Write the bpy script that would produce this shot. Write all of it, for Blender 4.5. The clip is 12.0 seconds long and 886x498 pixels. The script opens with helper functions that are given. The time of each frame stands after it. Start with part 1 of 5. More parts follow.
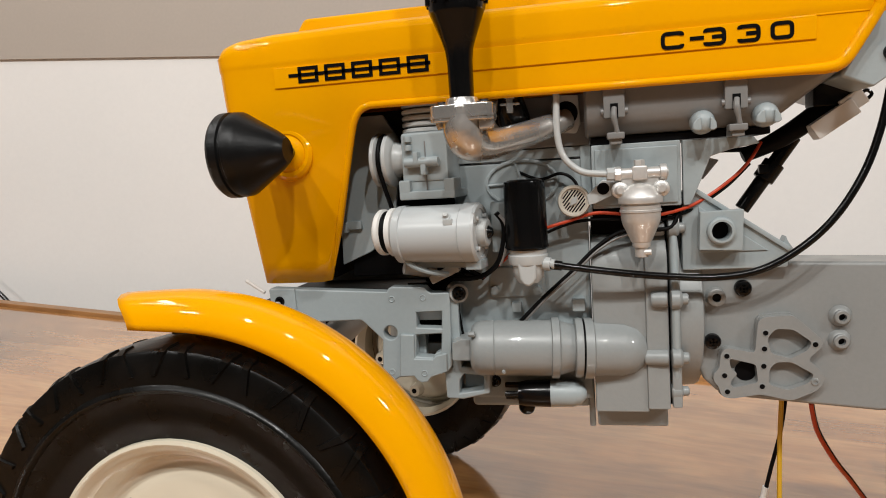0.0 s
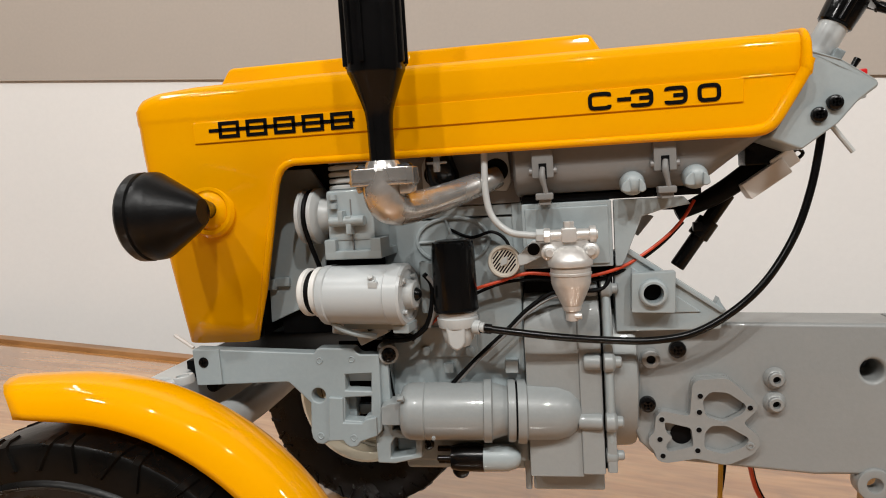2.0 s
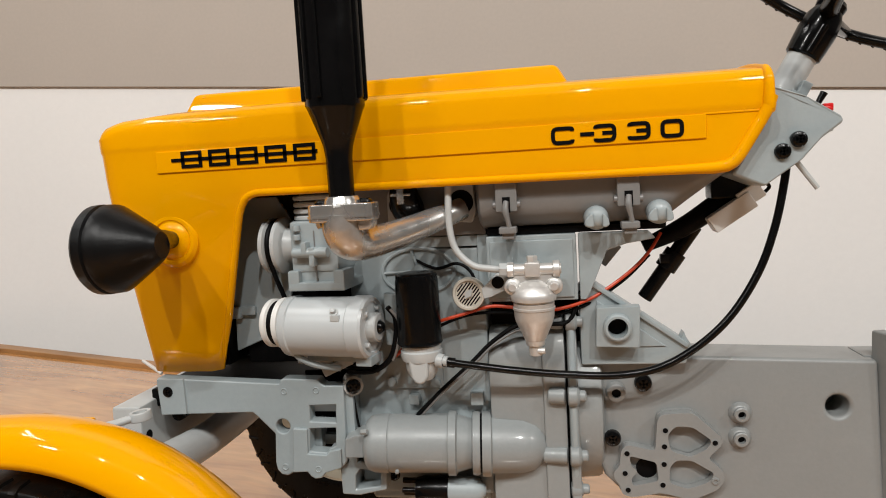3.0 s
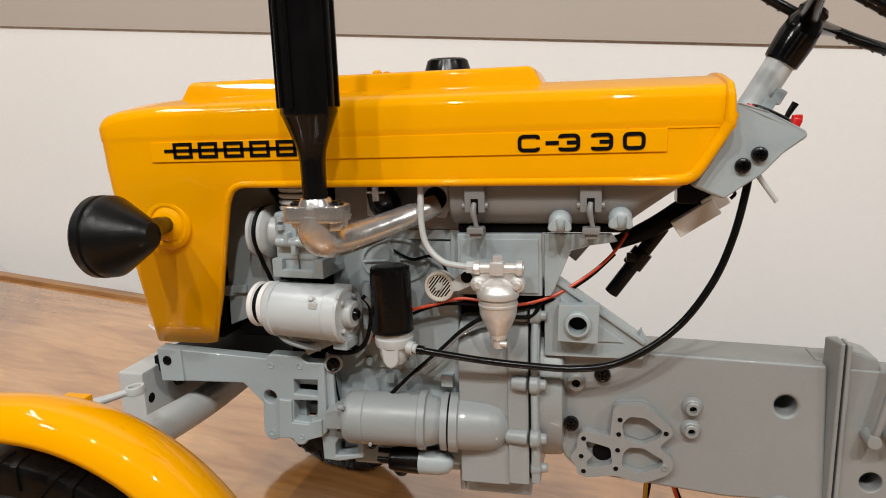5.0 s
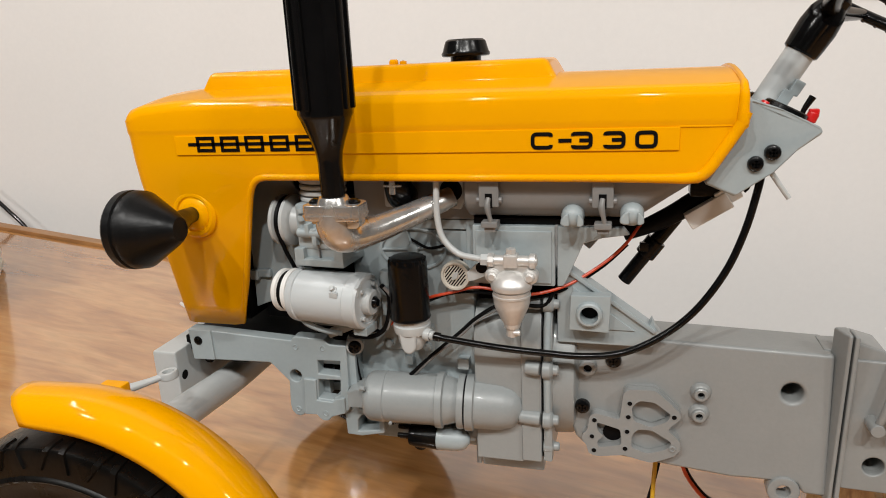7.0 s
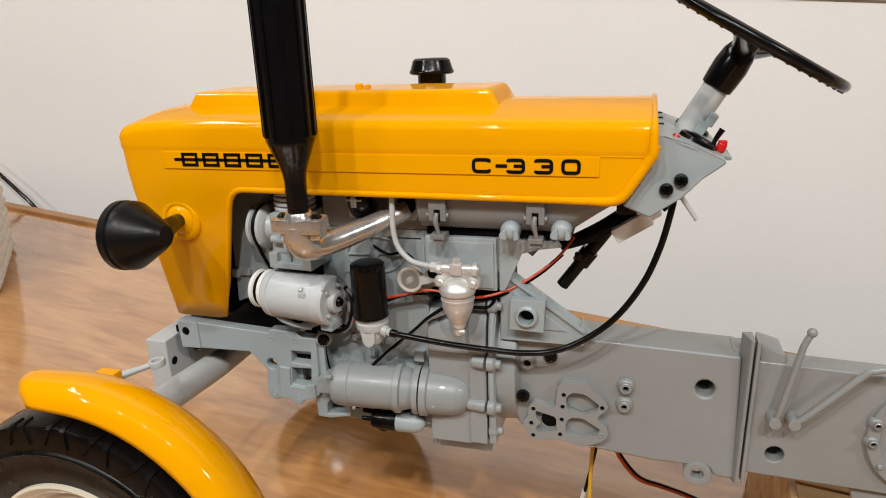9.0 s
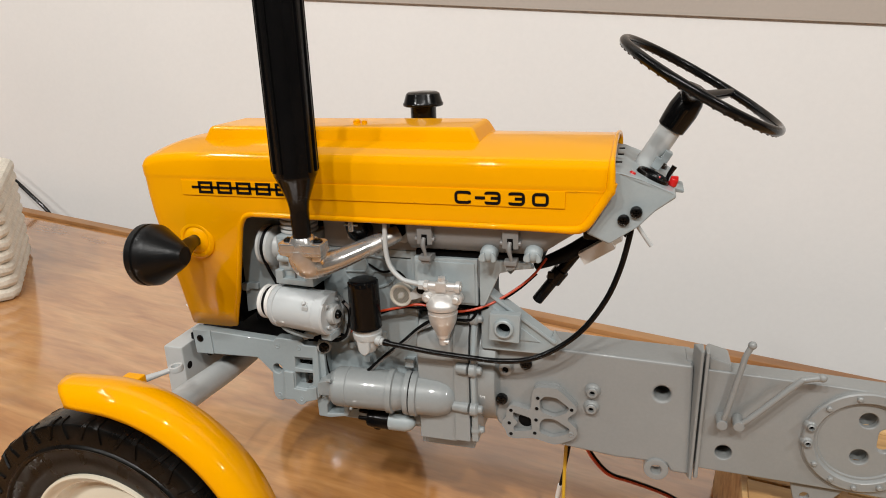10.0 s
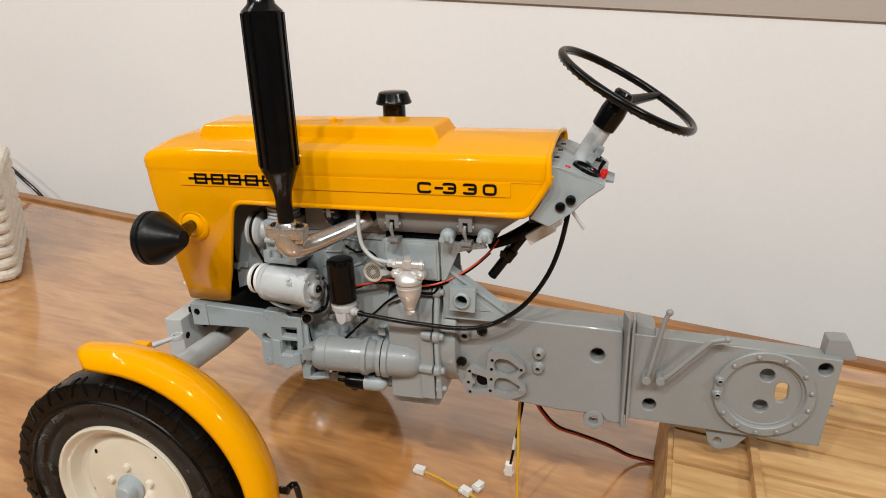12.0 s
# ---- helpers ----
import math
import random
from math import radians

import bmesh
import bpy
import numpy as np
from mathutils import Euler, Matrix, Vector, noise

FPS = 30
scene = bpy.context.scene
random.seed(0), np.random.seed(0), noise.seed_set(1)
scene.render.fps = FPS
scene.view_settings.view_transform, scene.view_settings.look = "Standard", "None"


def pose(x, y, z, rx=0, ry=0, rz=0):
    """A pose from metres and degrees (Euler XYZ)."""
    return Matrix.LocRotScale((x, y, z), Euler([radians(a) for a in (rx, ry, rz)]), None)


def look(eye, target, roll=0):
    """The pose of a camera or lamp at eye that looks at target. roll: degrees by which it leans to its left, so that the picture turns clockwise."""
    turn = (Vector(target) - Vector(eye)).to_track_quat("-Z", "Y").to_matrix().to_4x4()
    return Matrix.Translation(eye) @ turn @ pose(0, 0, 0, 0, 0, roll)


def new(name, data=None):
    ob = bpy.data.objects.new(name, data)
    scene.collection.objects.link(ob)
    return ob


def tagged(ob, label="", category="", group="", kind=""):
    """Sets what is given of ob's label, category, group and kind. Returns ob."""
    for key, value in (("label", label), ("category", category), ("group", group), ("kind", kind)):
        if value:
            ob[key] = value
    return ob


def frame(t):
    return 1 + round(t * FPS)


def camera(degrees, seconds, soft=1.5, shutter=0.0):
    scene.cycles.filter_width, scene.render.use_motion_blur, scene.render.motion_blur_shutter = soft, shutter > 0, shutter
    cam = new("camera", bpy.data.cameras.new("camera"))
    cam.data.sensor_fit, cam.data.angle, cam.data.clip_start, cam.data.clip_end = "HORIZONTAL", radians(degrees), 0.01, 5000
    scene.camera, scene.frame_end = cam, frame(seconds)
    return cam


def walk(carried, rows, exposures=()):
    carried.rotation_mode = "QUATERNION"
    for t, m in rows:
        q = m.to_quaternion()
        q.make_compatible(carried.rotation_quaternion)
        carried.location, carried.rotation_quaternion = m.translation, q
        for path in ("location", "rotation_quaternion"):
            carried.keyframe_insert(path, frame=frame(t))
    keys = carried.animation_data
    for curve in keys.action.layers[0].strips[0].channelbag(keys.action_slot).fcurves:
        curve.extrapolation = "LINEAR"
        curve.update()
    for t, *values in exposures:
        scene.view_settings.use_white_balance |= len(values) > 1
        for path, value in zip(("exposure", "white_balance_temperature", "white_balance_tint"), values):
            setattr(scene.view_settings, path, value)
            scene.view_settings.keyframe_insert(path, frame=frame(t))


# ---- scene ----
cam = camera(66, 12.0, soft=1.0)
PATH = [
    (0, (0.07135, -0.19543, 0.12524), (0.03180, -0.00091, 0.10085), 1.00),
    (0.5, (0.07411, -0.19294, 0.12698), (0.03507, 0.00188, 0.10419), 1.17),
    (1, (0.07639, -0.18984, 0.12957), (0.04022, 0.00566, 0.10786), 1.16),
    (1.5, (0.07902, -0.18839, 0.13395), (0.04456, 0.00755, 0.11345), 1.07),
    (2, (0.08160, -0.18610, 0.13707), (0.04870, 0.01004, 0.11597), 0.98),
    (2.5, (0.08501, -0.18357, 0.14098), (0.05326, 0.01280, 0.12019), 1.08),
    (3, (0.08898, -0.18254, 0.14510), (0.05684, 0.01369, 0.12365), 1.23),
    (5, (0.10501, -0.18583, 0.16246), (0.06373, 0.00537, 0.12073), 2.53),
    (5.5, (0.10834, -0.18775, 0.16753), (0.06529, 0.00187, 0.12075), 2.75),
    (6, (0.10879, -0.18784, 0.17095), (0.06384, 0.00013, 0.11951), 3.02),
    (6.5, (0.10673, -0.18651, 0.17331), (0.05900, -0.00039, 0.11782), 2.33),
    (7, (0.10788, -0.18677, 0.17560), (0.06032, -0.00142, 0.11744), 1.83),
    (9, (0.12687, -0.20060, 0.19144), (0.07771, -0.01798, 0.12638), 2.42),
    (9.5, (0.13100, -0.21042, 0.20009), (0.08078, -0.02795, 0.13541), 2.46),
    (10, (0.13705, -0.21975, 0.20627), (0.08711, -0.03755, 0.14065), 2.58),
    (10.5, (0.14237, -0.22930, 0.21102), (0.09402, -0.04734, 0.14355), 2.61),
    (11, (0.14511, -0.23799, 0.21493), (0.09662, -0.05624, 0.14701), 2.59),
    (11.5, (0.14914, -0.24271, 0.21608), (0.10401, -0.06090, 0.14603), 2.79),
    (12, (0.15291, -0.24845, 0.21888), (0.10746, -0.06709, 0.14787), 2.74),
]
walk(cam, [(t, look(eye, target, roll)) for t, eye, target, roll in PATH])

# ---- world, lamps, exposure ----
scene.view_settings.exposure = 0.0
world = bpy.data.worlds.new("room_world")
scene.world = world
world.use_nodes = True
world.node_tree.nodes["Background"].inputs[0].default_value = (1.0, 0.97, 0.94, 1)
world.node_tree.nodes["Background"].inputs[1].default_value = 0.008


def area_lamp(name, eye, target, watts, size_x, size_y, colour):
    data = bpy.data.lights.new(name, "AREA")
    data.shape, data.size, data.size_y = ("ELLIPSE" if size_x < 0.6 else "RECTANGLE"), size_x, size_y
    data.energy, data.color = watts, colour
    ob = new(name, data)
    ob.matrix_world = look(eye, target)
    return ob


WARM = (1.0, 0.985, 0.955)
# a pendant with two tubes above the desk, a cluster of bulbs in front of it, a shaded lamp to one side, and an unseen
# fill lamp added on the right to brighten the wall
for y in (-0.46, -0.14):
    area_lamp("pendant_light", (-0.90, y, 1.26), (0.1, 0.0, 0.1), 2.2, 0.50, 0.05, WARM)
for dx, dz in ((-0.26, 0.10), (0.12, 0.16), (0.46, 0.02)):
    area_lamp("bulb_light", (-0.05 + dx, -1.02 + 0.2 * dx * dx, 1.12 + dz), (0.05, 0.0, 0.1), 6.7, 0.045, 0.045, WARM)
area_lamp("shaded_light", (-0.86, -1.16, 1.06), (0.05, 0.0, 0.1), 4.4, 0.18, 0.07, WARM)
area_lamp("side_fill", (1.15, -0.70, 1.05), (0.15, 0.2, 0.12), 6.2, 0.16, 0.16, WARM)

# ---- materials ----
def material(name, colour, rough=0.5, metal=0.0, coat=0.0, coat_ior=1.5, grain=0.0, grain_scale=400.0, bump=0.0, bump_scale=900.0,
             stain=0.0, stain_scale=30.0, rough_var=0.0, ior=1.5):
    """A surface with two scales of colour variation, uneven gloss and fine relief; scales are per metre."""
    m = bpy.data.materials.new(name)
    m.use_nodes = True
    nt = m.node_tree
    b = nt.nodes["Principled BSDF"]
    b.inputs["Base Color"].default_value = (*colour, 1)
    b.inputs["Roughness"].default_value, b.inputs["Metallic"].default_value = rough, metal
    b.inputs["IOR"].default_value = ior
    b.inputs["Coat Weight"].default_value, b.inputs["Coat Roughness"].default_value = coat, 0.035
    b.inputs["Coat IOR"].default_value = coat_ior
    where = nt.nodes.new("ShaderNodeTexCoord")

    def noise_tex(scale, detail=4.0):
        n = nt.nodes.new("ShaderNodeTexNoise")
        n.inputs["Scale"].default_value, n.inputs["Detail"].default_value = scale, detail
        nt.links.new(where.outputs["Object"], n.inputs["Vector"])
        return n

    def ramp(src, low, high):
        r = nt.nodes.new("ShaderNodeMapRange")
        r.inputs["From Min"].default_value, r.inputs["From Max"].default_value = 0.3, 0.7
        r.inputs["To Min"].default_value, r.inputs["To Max"].default_value = low, high
        nt.links.new(src, r.inputs["Value"])
        return r.outputs["Result"]

    value = None
    for amount, scale in ((grain, grain_scale), (stain, stain_scale)):
        if amount:
            out = ramp(noise_tex(scale).outputs["Fac"], 1 - amount, 1 + amount * 0.4)
            if value is None:
                value = out
            else:
                mul = nt.nodes.new("ShaderNodeMath")
                mul.operation = "MULTIPLY"
                nt.links.new(value, mul.inputs[0]), nt.links.new(out, mul.inputs[1])
                value = mul.outputs[0]
    if value is not None:
        hsv = nt.nodes.new("ShaderNodeHueSaturation")
        hsv.inputs["Color"].default_value = (*colour, 1)
        nt.links.new(value, hsv.inputs["Value"])
        nt.links.new(hsv.outputs["Color"], b.inputs["Base Color"])
    if rough_var:
        nt.links.new(ramp(noise_tex(stain_scale * 2.3).outputs["Fac"], rough - rough_var, rough + rough_var), b.inputs["Roughness"])
    if bump:
        bm_node = nt.nodes.new("ShaderNodeBump")
        bm_node.inputs["Strength"].default_value, bm_node.inputs["Distance"].default_value = bump, 0.0004
        nt.links.new(noise_tex(bump_scale, 3.0).outputs["Fac"], bm_node.inputs["Height"])
        nt.links.new(bm_node.outputs["Normal"], b.inputs["Normal"])
    return m


YELLOW = material("yellow_gloss_paint", (0.80, 0.343, 0.0), 0.34, coat=0.62, coat_ior=1.42, ior=1.05, stain=0.03, stain_scale=40, rough_var=0.05, bump=0.025, bump_scale=160)
GREY = material("grey_moulded_plastic", (0.308, 0.350, 0.360), 0.43, grain=0.03, grain_scale=900, stain=0.05, stain_scale=45, rough_var=0.07, bump=0.06, bump_scale=1400, coat=0.25)
CAST = material("grey_cast_paint", (0.238, 0.245, 0.240), 0.40, grain=0.03, grain_scale=900, stain=0.07, stain_scale=40, rough_var=0.07, bump=0.07, bump_scale=1400, coat=0.3)
CLUTCH_GREY = material("blue_grey_casting_paint", (0.268, 0.285, 0.284), 0.40, grain=0.03, grain_scale=900, stain=0.07, stain_scale=40, rough_var=0.07, bump=0.07, bump_scale=1400, coat=0.3)
# tank and strap grey, darkened to hold the shade under the bonnet
TANK_SHADED = material("warm_grey_tank_shaded", (0.188, 0.186, 0.180), 0.43, grain=0.03, grain_scale=900, stain=0.08, stain_scale=50, rough_var=0.07, bump=0.06, bump_scale=1400, coat=0.06)
PALE = material("pale_grey_plastic", (0.445, 0.46, 0.455), 0.38, grain=0.03, stain=0.05, stain_scale=60, rough_var=0.06, bump=0.05, coat=0.22)
DYNAMO = material("light_grey_enamel", (0.48, 0.505, 0.51), 0.3, stain=0.04, stain_scale=60, bump=0.03)
HORN_BEIGE = material("beige_grille_plastic", (0.50, 0.465, 0.40), 0.5, stain=0.08, stain_scale=90, bump=0.06)
OFFWHITE = material("offwhite_plastic", (0.74, 0.73, 0.70), 0.4, stain=0.05, stain_scale=80, bump=0.04)
BLACK = material("black_satin_plastic", (0.0035, 0.0035, 0.0037), 0.20, ior=1.33, grain=0.1, stain=0.12, stain_scale=60, rough_var=0.08, bump=0.08, bump_scale=1200)
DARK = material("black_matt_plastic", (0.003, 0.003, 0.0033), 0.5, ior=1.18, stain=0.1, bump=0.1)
RUBBER = material("black_tyre_rubber", (0.0034, 0.0030, 0.0026), 0.31, ior=1.28, grain=0.15, stain=0.25, stain_scale=50, rough_var=0.12, bump=0.12, bump_scale=700)
CREAM = material("cream_gloss_plastic", (0.62, 0.565, 0.45), 0.22, coat=0.7, stain=0.05, stain_scale=50, bump=0.03, bump_scale=300)
SILVER_PAINT = material("silver_painted_casting", (0.64, 0.625, 0.60), 0.42, metal=0.55, grain=0.06, grain_scale=900, stain=0.08, stain_scale=90, rough_var=0.06, bump=0.1, bump_scale=1200)
SILVER = material("brushed_silver_metal", (0.62, 0.605, 0.58), 0.26, metal=0.82, grain=0.08, grain_scale=700, stain=0.12, stain_scale=70, rough_var=0.1, bump=0.12, bump_scale=1000)
STEEL = material("dark_steel_paint", (0.20, 0.195, 0.19), 0.42, metal=0.2, stain=0.1, bump=0.08)
RED_WIRE = material("red_wire_insulation", (0.52, 0.05, 0.012), 0.38, stain=0.08)
YELLOW_WIRE = material("yellow_wire_insulation", (0.62, 0.36, 0.02), 0.4, stain=0.08)
RED = material("red_plastic", (0.55, 0.012, 0.012), 0.3, stain=0.05)
GLASS_DARK = material("dark_gauge_glass", (0.01, 0.01, 0.01), 0.08, coat=0.5)
WICKER = material("cream_wicker", (0.72, 0.66, 0.56), 0.7, grain=0.15, grain_scale=500, stain=0.12, stain_scale=60, bump=0.12, bump_scale=700)
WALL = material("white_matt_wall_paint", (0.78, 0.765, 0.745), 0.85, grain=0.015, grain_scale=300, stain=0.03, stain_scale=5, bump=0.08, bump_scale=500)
SHELF_MAT = material("beige_laminate", (0.43, 0.375, 0.325), 0.6, grain=0.03, stain=0.04, stain_scale=8)
DIM_WALL = material("dim_unseen_wall", (0.15, 0.147, 0.143), 0.85, stain=0.05, stain_scale=4)
DIM_CEILING = material("dim_unseen_ceiling", (0.30, 0.295, 0.29), 0.9, stain=0.03, stain_scale=3)
FLOOR_MAT = material("brown_floor", (0.16, 0.13, 0.11), 0.5, stain=0.2, stain_scale=6)
LAMP_BLACK = material("black_rubbery_plastic", (0.004, 0.004, 0.0042), 0.36, stain=0.12, stain_scale=60, rough_var=0.08, bump=0.1, bump_scale=1200, ior=1.32)
LETTER = material("black_print", (0.004, 0.004, 0.0045), 0.25, stain=0.1, ior=1.33)


def wood(name, dark, mid, light, along=(1.2, 14.0, 14.0), rough=0.2, knots=True, per_piece=0.0, scale=1.0, coat=0.0, mark=0.55, ior=1.5, grain=(0.88, 1.07)):
    """Timber or wood-print board with long grain, broad tone bands and darker smudges."""
    m = bpy.data.materials.new(name)
    m.use_nodes = True
    nt = m.node_tree
    b = nt.nodes["Principled BSDF"]
    b.inputs["Roughness"].default_value, b.inputs["IOR"].default_value = rough, ior
    b.inputs["Coat Weight"].default_value, b.inputs["Coat Roughness"].default_value = coat, 0.05
    where = nt.nodes.new("ShaderNodeTexCoord")
    mapping = nt.nodes.new("ShaderNodeMapping")
    mapping.inputs["Scale"].default_value = [a * scale for a in along]
    nt.links.new(where.outputs["Object"], mapping.inputs["Vector"])
    if per_piece:
        info = nt.nodes.new("ShaderNodeObjectInfo")
        shift = nt.nodes.new("ShaderNodeMath")
        shift.operation, shift.inputs[1].default_value = "MULTIPLY", 40.0
        nt.links.new(info.outputs["Random"], shift.inputs[0])
        joined = nt.nodes.new("ShaderNodeCombineXYZ")
        for n in range(3):
            nt.links.new(shift.outputs[0], joined.inputs[n])
        nt.links.new(joined.outputs[0], mapping.inputs["Location"])

    def tex(scale_v, detail, distortion=0.0):
        n = nt.nodes.new("ShaderNodeTexNoise")
        n.inputs["Scale"].default_value, n.inputs["Detail"].default_value = scale_v, detail
        n.inputs["Distortion"].default_value = distortion
        nt.links.new(mapping.outputs["Vector"], n.inputs["Vector"])
        return n.outputs["Fac"]

    ramp = nt.nodes.new("ShaderNodeValToRGB")
    ramp.color_ramp.elements[0].position, ramp.color_ramp.elements[0].color = 0.32, (*dark, 1)
    ramp.color_ramp.elements[1].position, ramp.color_ramp.elements[1].color = 0.68, (*light, 1)
    e = ramp.color_ramp.elements.new(0.5)
    e.color = (*mid, 1)
    nt.links.new(tex(2.2, 6.0, 1.2), ramp.inputs["Fac"])
    fine = nt.nodes.new("ShaderNodeMapRange")
    fine.inputs["From Min"].default_value, fine.inputs["From Max"].default_value = 0.3, 0.7
    fine.inputs["To Min"].default_value, fine.inputs["To Max"].default_value = grain
    nt.links.new(tex(14.0, 5.0, 0.4), fine.inputs["Value"])
    hsv = nt.nodes.new("ShaderNodeHueSaturation")
    nt.links.new(ramp.outputs["Color"], hsv.inputs["Color"])
    nt.links.new(fine.outputs["Result"], hsv.inputs["Value"])
    last = hsv.outputs["Color"]
    if knots:
        smudge = nt.nodes.new("ShaderNodeMapRange")
        smudge.inputs["From Min"].default_value, smudge.inputs["From Max"].default_value = 0.60, 0.74
        smudge.inputs["To Min"].default_value, smudge.inputs["To Max"].default_value = 0.0, mark
        nt.links.new(tex(1.1, 3.0, 0.8), smudge.inputs["Value"])
        mix = nt.nodes.new("ShaderNodeMix")
        mix.data_type = "RGBA"
        mix.inputs["B"].default_value = (*[c * 0.6 for c in dark], 1)
        nt.links.new(smudge.outputs["Result"], mix.inputs["Factor"])
        nt.links.new(last, mix.inputs["A"])
        last = mix.outputs["Result"]
    nt.links.new(last, b.inputs["Base Color"])
    bump = nt.nodes.new("ShaderNodeBump")
    bump.inputs["Strength"].default_value, bump.inputs["Distance"].default_value = 0.05, 0.0003
    nt.links.new(tex(20.0, 4.0), bump.inputs["Height"])
    nt.links.new(bump.outputs["Normal"], b.inputs["Normal"])
    return m


DESK_WOOD = wood("wood_print_laminate", (0.37, 0.155, 0.042), (0.51, 0.243, 0.082), (0.60, 0.32, 0.122), along=(4.0, 19.0, 19.0), rough=0.13, ior=2.3, coat=0.5, mark=0.7, grain=(0.82, 1.08))
DESK_EDGE = wood("wood_print_edging", (0.20, 0.085, 0.028), (0.33, 0.155, 0.055), (0.42, 0.215, 0.08), along=(2.2, 11.0, 11.0), rough=0.4)
PINE = wood("raw_pine", (0.30, 0.15, 0.048), (0.48, 0.275, 0.105), (0.57, 0.365, 0.16), along=(5, 34, 34), rough=0.6, mark=0.5, per_piece=1.0)

# ---- mesh tools; lengths in millimetres ----
MM = 0.001


def part(name, bm, mat, parent=None, label="", smooth=35, at=None):
    """Links a bmesh, given in millimetres, as one mesh object under a thing or a part."""
    while parent and parent.parent and parent.parent.parent:
        parent = parent.parent
    bmesh.ops.recalc_face_normals(bm, faces=bm.faces)
    me = bpy.data.meshes.new(name)
    bm.to_mesh(me)
    bm.free()
    me.transform(Matrix.Diagonal((MM, MM, MM, 1)))
    me.materials.append(mat)
    if smooth:
        me.shade_smooth()
        me.set_sharp_from_angle(angle=radians(smooth))
    ob = new(name, me)
    if smooth:
        even = ob.modifiers.new("even_normals", "WEIGHTED_NORMAL")
        even.keep_sharp, even.weight = True, 50
    if parent:
        ob.parent = parent
    if at is not None:
        ob.matrix_basis = at
    if label:
        ob["label"] = label
    return ob


def root(name, label, category, at=None, kind="", group=""):
    ob = new(name)
    ob.empty_display_size = 0.02
    if at is not None:
        ob.matrix_basis = at
    return tagged(ob, label, category, group, kind)


def soften(bm, width, segments=2, angle=30):
    if width:
        edges = [e for e in bm.edges if len(e.link_faces) == 2 and e.calc_face_angle(0) > radians(angle)]
        bmesh.ops.bevel(bm, geom=edges, offset=width, segments=segments, affect="EDGES", profile=0.5, clamp_overlap=True)
    return bm


def box(x0, x1, y0, y1, z0, z1, bevel=0.5, segments=2):
    bm = bmesh.new()
    bmesh.ops.create_cube(bm, size=1)
    for v in bm.verts:
        v.co = Vector(((x0 + x1) / 2 + v.co.x * (x1 - x0), (y0 + y1) / 2 + v.co.y * (y1 - y0), (z0 + z1) / 2 + v.co.z * (z1 - z0)))
    return soften(bm, bevel, segments)


AXES3 = {"x": (Vector((1, 0, 0)), Vector((0, 1, 0)), Vector((0, 0, 1))),
         "y": (Vector((0, 1, 0)), Vector((1, 0, 0)), Vector((0, 0, 1))),
         "z": (Vector((0, 0, 1)), Vector((1, 0, 0)), Vector((0, 1, 0)))}


def frame_of(axis):
    if isinstance(axis, str):
        return AXES3[axis]
    d = Vector(axis).normalized()
    a = d.orthogonal().normalized()
    return d, a, d.cross(a)


def lathe(profile, centre, axis="z", n=32, squash=(1, 1), caps=True, loop=False):
    """A turned body: profile of (along, radius) pairs about an axis through centre; radius 0 closes it."""
    d, a, b = frame_of(axis)
    c = Vector(centre)
    bm = bmesh.new()
    rings = []
    for t, r in profile:
        if r <= 1e-6:
            rings.append([bm.verts.new(c + d * t)])
        else:
            rings.append([bm.verts.new(c + d * t + (a * math.cos(2 * math.pi * k / n) * squash[0] + b * math.sin(2 * math.pi * k / n) * squash[1]) * r) for k in range(n)])
    for p, q in zip(rings, rings[1:] + (rings[:1] if loop else [])):
        if len(p) == 1 and len(q) == 1:
            continue
        for k in range(n):
            k2 = (k + 1) % n
            if len(p) == 1:
                bm.faces.new((p[0], q[k], q[k2]))
            elif len(q) == 1:
                bm.faces.new((p[k], p[k2], q[0]))
            else:
                bm.faces.new((p[k], p[k2], q[k2], q[k]))
    for ring in (rings[0], rings[-1]):
        if len(ring) > 1 and caps and not loop:
            bm.faces.new(ring)
    return bm


def rod(p, q, r, n=20, bevel=0.0):
    """A round bar from p to q, with eased ends."""
    d = Vector(q) - Vector(p)
    length, e = d.length, bevel
    prof = [(0, r), (length, r)] if not e else [(0, r - e), (e * 0.3, r - e * 0.3), (e, r), (length - e, r), (length - e * 0.3, r - e * 0.3), (length, r - e)]
    return lathe(prof, p, d, n)


def smooth_path(points, per=6):
    pts = [Vector(p) for p in points]
    out = []
    for i in range(len(pts) - 1):
        p0, p1, p2, p3 = pts[max(i - 1, 0)], pts[i], pts[i + 1], pts[min(i + 2, len(pts) - 1)]
        for k in range(per):
            t = k / per
            out.append(0.5 * (2 * p1 + (p2 - p0) * t + (2 * p0 - 5 * p1 + 4 * p2 - p3) * t * t + (3 * p1 - p0 - 3 * p2 + p3) * t ** 3))
    return out + [pts[-1]]


